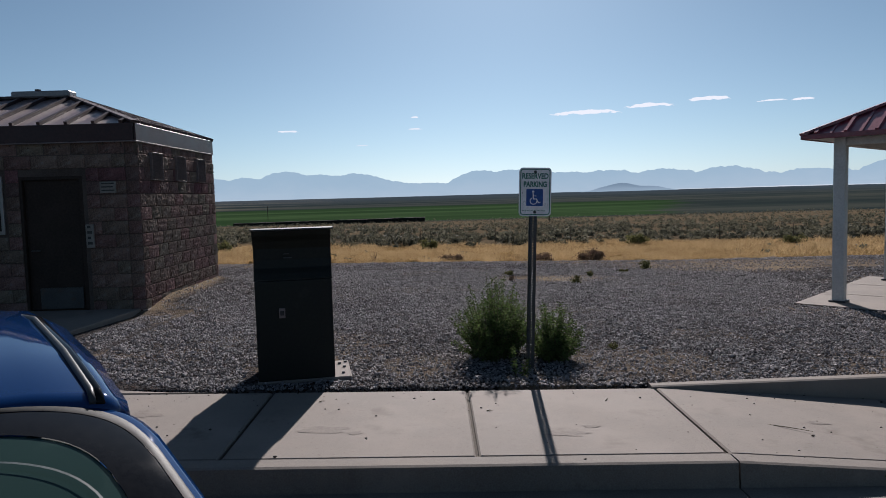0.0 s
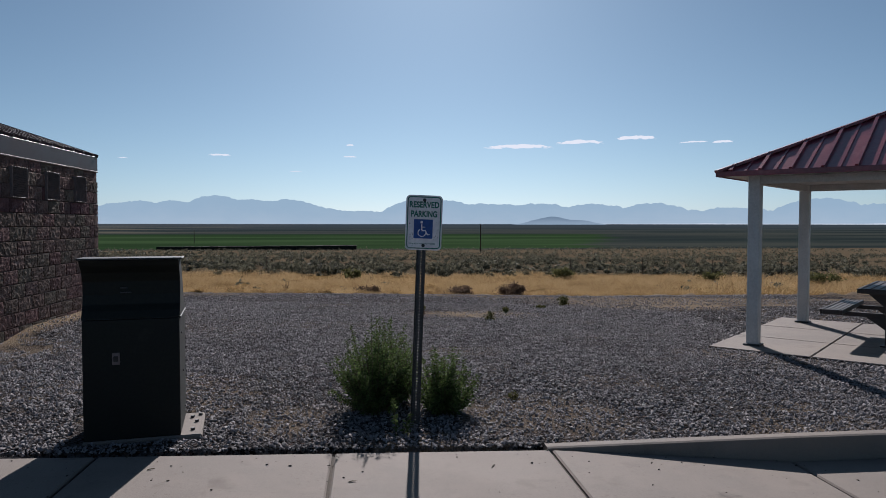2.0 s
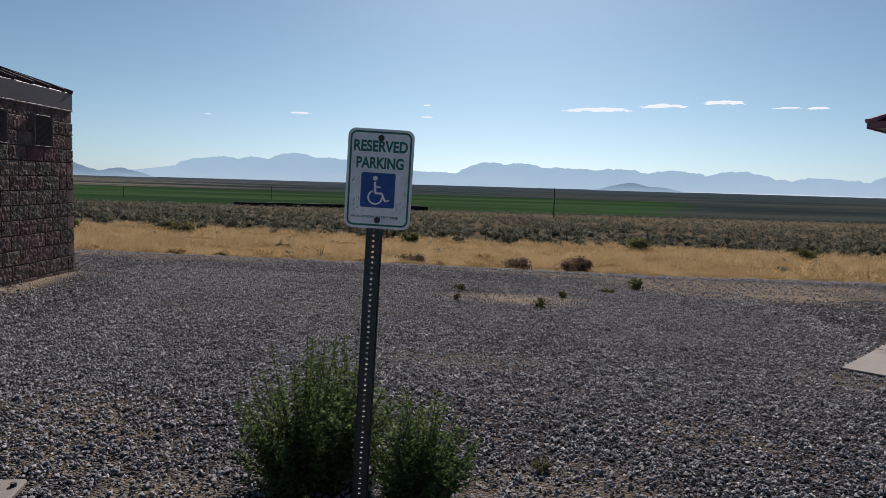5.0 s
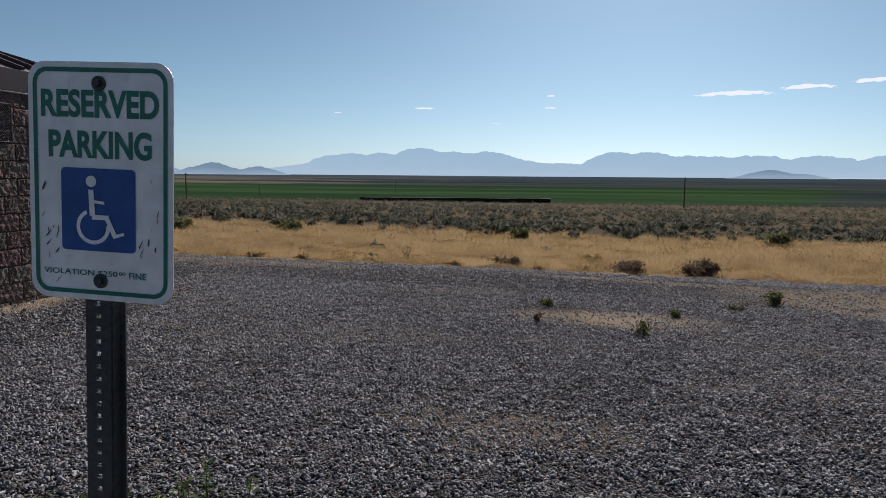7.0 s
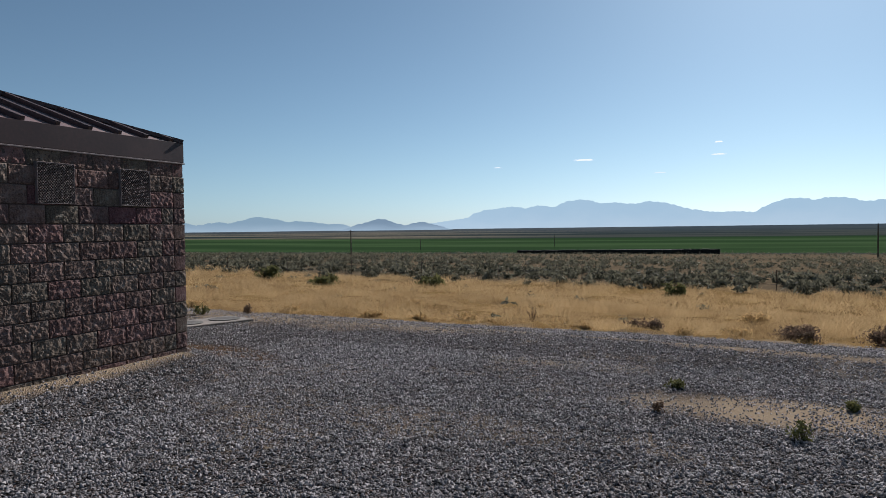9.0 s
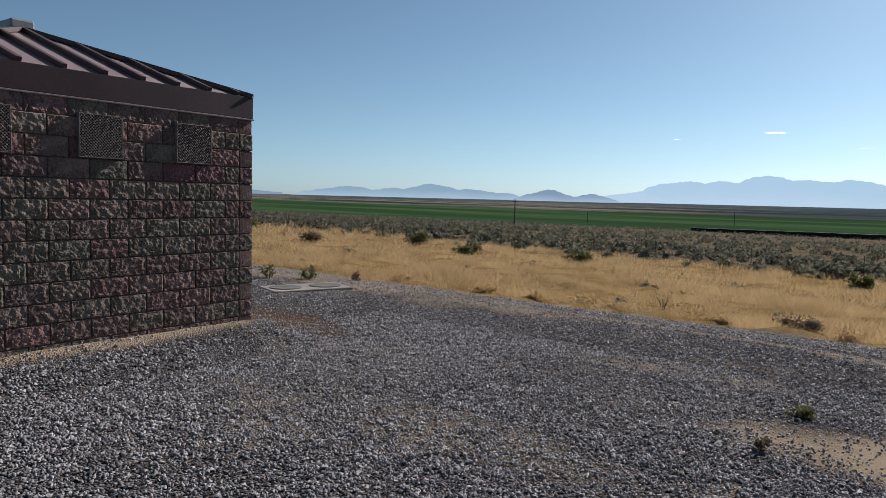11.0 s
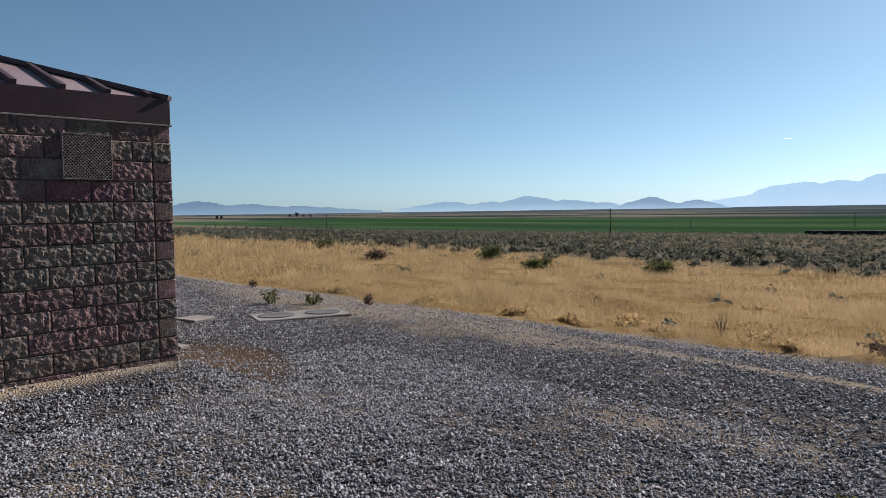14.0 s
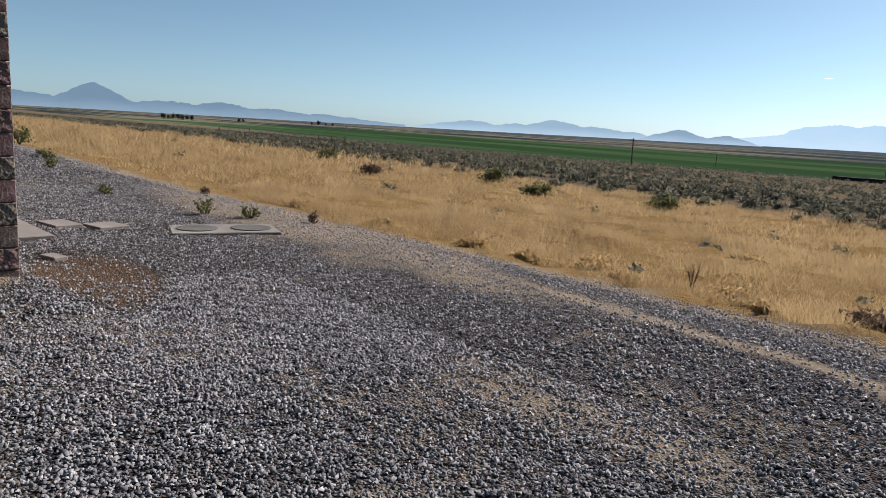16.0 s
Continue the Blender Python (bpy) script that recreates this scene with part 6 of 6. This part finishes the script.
fence = thing("wire_fence", pose(0, 0, 0), "thin wire fence on steel posts along the sage", "fence")
for k in range(22):
    x = -62 + 5 * k
    y = 40.5
    z = T(x, y)
    bm = bmesh.new()
    box(bm, x - 0.018, y - 0.018, z - 0.2, x + 0.018, y + 0.018, z + 1.15)
    part("fence_post", bm, M["pole"], fence)
for h in (0.4, 0.75, 1.08):
    bm = bmesh.new()
    tube(bm, [(-62 + 5 * k, 40.5, T(-62 + 5 * k, 40.5) + h) for k in range(22)], 0.006, 4)
    part("wire", bm, M["steel"], fence)

corral = thing("corral", pose(0, 0, 0), "distant weathered wooden corral rails", "fence")
for k in range(12):
    x, y = -118 + 3.0 * k, 66.0 + 0.3 * k
    z = T(x, y)
    bm = bmesh.new()
    tube(bm, [(x, y, z - 0.2), (x, y, z + 1.3)], 0.06, 6)
    part("corral_post", bm, M["pole"], corral)
for h in (0.6, 1.2):
    bm = bmesh.new()
    tube(bm, [(-118 + 3.0 * k, 66.0 + 0.3 * k, T(-118 + 3.0 * k, 66.0 + 0.3 * k) + h) for k in range(12)], 0.035, 5)
    part("rail", bm, M["pole"], corral)


def grove(az, dist, n, wide, seed):
    """Farm trees a long way off, each a crown of leaf clumps on a trunk."""
    rng = np.random.default_rng(seed)
    vs = []
    for k in range(n):
        r = dist + rng.uniform(-25, 25)
        a = radians(az + wide * (k / max(n - 1, 1) - 0.5))
        x, y = r * math.sin(a), r * math.cos(a)
        h = rng.uniform(4.5, 8.5)
        z = T(x, y)
        vs.append(leaf_cloud(170, (x, y, z + h * 0.5), (h * 0.45, h * 0.45, h * 0.5), h * 0.13, rng, 0, 0.2))
        vs.append(np.array([(x - 0.4, y, z - 0.5), (x + 0.4, y, z - 0.5), (x + 0.3, y, z + h * 0.5), (x - 0.3, y, z + h * 0.5)]))
    vs = np.concatenate(vs)
    ob = new("far_trees", mesh_of("far_trees", vs, quads_of(len(vs) // 4), M["dark_tree"]))
    return tagged(ob, "dark windbreak trees of a distant farm", "trees", kind="stuff")


grove(-66.0, 1050, 7, 2.0, 1)
grove(-61.5, 1150, 2, 0.3, 2)
grove(-55.4, 1300, 4, 1.6, 3)

# ---- sagebrush flat ----
rng = np.random.default_rng(21)
cells = []
for y0, y1, x0, x1, n, q, size in ((38, 60, -165, 45, 1500, 60, 1.15), (60, 100, -300, 70, 2500, 34, 1.2), (100, 170, -260, 110, 2600, 18, 1.4), (170, 262, -330, 160, 2400, 9, 1.7), (14.5, 39, -70, 30, 70, 22, 0.55)):
    px, py = rng.uniform(x0, x1, n), rng.uniform(y0, y1, n)
    pz = terrain(px, py)
    w = size * rng.uniform(0.45, 1.0, n)
    for k in range(n):
        cells.append(leaf_cloud(q, (px[k], py[k], pz[k] + w[k] * 0.12), (w[k] * 0.55, w[k] * 0.55, w[k] * 0.46), w[k] * 0.17, rng, 1, 0.35))
vs = np.concatenate(cells)
ob = new("sagebrush", mesh_of("sagebrush", vs, quads_of(len(vs) // 4), M["sage"]))
tagged(ob, "grey-green sagebrush covering the flat", "sagebrush", kind="stuff")

# ---- dry grass ----
def blades(n, x0, x1, y0, y1, tall, wide, rng):
    cx, cy = rng.uniform(x0, x1, n), rng.uniform(y0, y1, n)
    clump = np.array([noise.noise((float(a) * 0.45, float(b) * 0.45, 2.0)) for a, b in zip(cx, cy)])
    keep = rng.uniform(-0.6, 0.5, n) < clump * 1.25 + 0.2
    edge = np.interp(cx, [-60, -12, -5, 4, 12], [13.3, 13.55, 14.3, 14.9, 15.1]) + np.array([0.9 * noise.noise((float(a) * 0.5, 7.0, 0.0)) for a in cx])
    keep &= cy > edge
    cx, cy, clump = cx[keep], cy[keep], clump[keep]
    m = len(cx)
    z = terrain(cx, cy)
    h = tall * rng.uniform(0.45, 1.15, m) * (0.8 + 1.0 * clump) * np.interp(cy - edge[keep], [0.0, 1.5], [0.55, 1.0])
    a = rng.uniform(0, 6.283, m)
    lean = rng.uniform(0.2, 1.7, m) * h
    w = wide * rng.uniform(0.6, 1.4, m)
    b = rng.uniform(0, 6.283, m)
    dx, dy = np.cos(b) * w, np.sin(b) * w
    tx, ty = cx + np.cos(a) * lean, cy + np.sin(a) * lean
    v = np.stack([np.stack([cx - dx, cy - dy, z - 0.02], 1), np.stack([cx + dx, cy + dy, z - 0.02], 1), np.stack([tx + dx * 0.35, ty + dy * 0.35, z + h], 1), np.stack([tx - dx * 0.35, ty - dy * 0.35, z + h], 1)], 1)
    return v.reshape(-1, 3)


rng = np.random.default_rng(8)
vs = np.concatenate([blades(230000, -16, 10, 13.2, 24, 0.23, 0.0034, rng), blades(130000, -34, 22, 22, 42, 0.26, 0.007, rng), blades(50000, -50, -14, 12.6, 26, 0.28, 0.010, rng), blades(50000, -130, -30, 13, 44, 0.42, 0.026, rng), blades(46000, 8, 40, 13.2, 42, 0.27, 0.009, rng)])
ob = new("dry_grass", mesh_of("dry_grass", vs, quads_of(len(vs) // 4), M["blade"]))
tagged(ob, "golden dry cheatgrass on the verge", "grass", kind="stuff")

# ---- gravel stones ----
def stones(n, x0, x1, y0, y1, r0, r1, rng):
    x, y = rng.uniform(x0, x1, n), rng.uniform(y0, y1, n)
    wob = np.array([noise.noise((float(a) * 0.7, float(b) * 0.7, 0.5)) for a, b in zip(x, y)])
    keep = ~((x > BW - 0.1) & (x < BX + 0.04) & (y > BY0 - 0.1) & (y < BY1 + 0.05))
    keep &= ~(np.abs(x - PX) + np.abs(y - PY) < 2.9)
    cxr, cyr = x + 1.885, y + 0.30
    ca_, sa_ = math.cos(radians(10.5)), math.sin(radians(10.5))
    lx, ly = cxr * ca_ + cyr * sa_, -cxr * sa_ + cyr * ca_
    keep &= ~((lx > -CW - 0.13) & (lx < 0.155) & (ly > -0.03) & (ly < 0.66))
    swing = np.interp(y, [-0.7, -0.08, 0.6, 1.35, 2.0, 4.0], [-2.85, -4.40, -4.75, -5.2, -5.6, -5.42])
    keep &= (x > swing) | (y > 4.0)
    keep &= ~((x > -2.85) & (x < 0.9) & (y < -0.69)) & ~((x >= 0.9) & (y < -0.54))
    bare = ((x - 1.65) / 1.35) ** 2 + ((y - 8.0) / 0.62) ** 2 + wob * 2.0 + rng.uniform(-0.3, 0.9, n) < 1.1
    bare |= ((x + 0.75) / 1.25) ** 2 + ((y - 9.65) / 0.45) ** 2 + wob * 1.5 + rng.uniform(0, 2.2, n) < 1.0
    for cx, cy, rx, ry, share in THIN_SOIL:
        bare |= (((x - cx) / rx) ** 2 + ((y - cy) / ry) ** 2 + wob * 1.5 < 0.9) & (rng.uniform(0, 1, n) < share * 0.75)
    track = np.abs(y + 0.12 * x + 0.45 * wob - 12.1) < 0.24
    thin = rng.uniform(0, 1, n)
    brown = ((x + 5.7) / 1.25) ** 2 + ((y - 8.35) / 0.65) ** 2 + wob * 1.2 < 0.8
    foot = (x < -5.05 + 0.25 * wob) & (y > 4.0) & (y < 7.6)
    track &= (x > -5.0) | (rng.uniform(0, 1, n) > 0.6)
    keep &= ~((brown | foot) & (rng.uniform(0, 1, n) > 0.35))
    keep &= ~((bare | track) & (thin > np.where(track, 0.4, 0.15))) & ~((wob > 0.3) & (thin > 0.7))
    keep &= y - 0.09 * np.clip(x, -14, 4) < 13.9 + 0.6 * wob + thin * 0.6
    x, y = x[keep], y[keep]
    m = len(x)
    heap = np.array([noise.noise((float(a) * 8.0, float(b) * 8.0, 3.5)) + 0.6 * noise.noise((float(a) * 19.0, float(b) * 19.0, 1.5)) for a, b in zip(x, y)])
    z = terrain(x, y) + 0.014 * heap
    r = r0 + (r1 - r0) * rng.uniform(0, 1, m) ** 1.8
    base = np.array([(1, 0, 0), (-1, 0, 0), (0, 1, 0), (0, -1, 0), (0, 0, 1), (0, 0, -1)], dtype=float)
    v = base[None] * rng.uniform(0.6, 1.25, (m, 6, 1)) + rng.normal(0, 0.22, (m, 6, 3))
    q = rng.normal(size=(m, 4))
    q /= np.linalg.norm(q, axis=1)[:, None]
    w_, a, b, c = q.T
    rot = np.stack([np.stack([1 - 2 * (b * b + c * c), 2 * (a * b - c * w_), 2 * (a * c + b * w_)], -1), np.stack([2 * (a * b + c * w_), 1 - 2 * (a * a + c * c), 2 * (b * c - a * w_)], -1), np.stack([2 * (a * c - b * w_), 2 * (b * c + a * w_), 1 - 2 * (a * a + b * b)], -1)], 1)
    v = np.einsum("mij,mkj->mki", rot, v) * r[:, None, None] * np.array((1, 1, 0.95))
    v += np.stack([x, y, z + r * rng.uniform(0.1, 0.95, m)], 1)[:, None, :]
    tri = np.array([(0, 2, 4), (2, 1, 4), (1, 3, 4), (3, 0, 4), (2, 0, 5), (1, 2, 5), (3, 1, 5), (0, 3, 5)])
    f = (np.arange(m)[:, None, None] * 6 + tri[None]).reshape(-1, 3)
    flat_v = v.reshape(-1, 3)
    up = np.cross(flat_v[f[:, 1]] - flat_v[f[:, 0]], flat_v[f[:, 2]] - flat_v[f[:, 0]])
    # the undersides lie buried
    f = f[up[:, 2] > -0.3 * np.linalg.norm(up, axis=1)]
    return flat_v, f


rng = np.random.default_rng(31)
allv, allf, off = [], [], 0
for args in ((135000, -4.2, 4.2, 2.2, 10.0, 0.0075, 0.0165), (46000, -5.3, 6.0, -0.72, 2.2, 0.008, 0.019), (11000, -5.35, -4.2, 2.2, 10.0, 0.008, 0.019), (18000, 4.2, 6.0, 2.2, 10.0, 0.008, 0.019), (56000, -14.0, -2.0, 7.6, 14.2, 0.009, 0.017), (40000, -2.0, 11.0, 9.8, 15.0, 0.010, 0.021), (14000, 5.5, 11.0, -0.5, 9.5, 0.013, 0.028), (18000, -30.0, -14.0, 7.0, 13.6, 0.013, 0.024)):
    v, f = stones(*args, rng)
    allv.append(v)
    allf.append(f + off)
    off += len(v)
ob = new("gravel", mesh_of("gravel", np.concatenate(allv), np.concatenate(allf), M["stone"]))
tagged(ob, "crushed grey gravel covering the yard", "gravel", kind="stuff")

# ---- grit and leaf scraps on the paving ----
rng = np.random.default_rng(44)
n = 240
gxs = rng.uniform(-5.0, 4.5, n)
gys = np.where(rng.uniform(0, 1, n) < 0.45, rng.normal(-0.85, 0.14, n), rng.uniform(-2.38, -0.72, n))
gys = np.clip(gys, -2.36, -0.72)
gz = np.array([walk_z(float(a)) for a in gxs])
r = 0.003 + 0.009 * rng.uniform(0, 1, n) ** 2.5
base = np.array([(1, 0, 0), (-1, 0, 0), (0, 1, 0), (0, -1, 0), (0, 0, 1), (0, 0, -1)], dtype=float)
v = (base[None] * rng.uniform(0.6, 1.3, (n, 6, 1)) + rng.normal(0, 0.2, (n, 6, 3))) * r[:, None, None] * np.array((1.2, 1, 0.6)) + np.stack([gxs, gys, gz + r * 0.4], 1)[:, None, :]
tri = np.array([(0, 2, 4), (2, 1, 4), (1, 3, 4), (3, 0, 4), (2, 0, 5), (1, 2, 5), (3, 1, 5), (0, 3, 5)])
ob = new("grit", mesh_of("grit", v.reshape(-1, 3), (np.arange(n)[:, None, None] * 6 + tri[None]).reshape(-1, 3), M["dirt"]))
tagged(ob, "scattered dark grit on the pavement", "grit", kind="stuff")
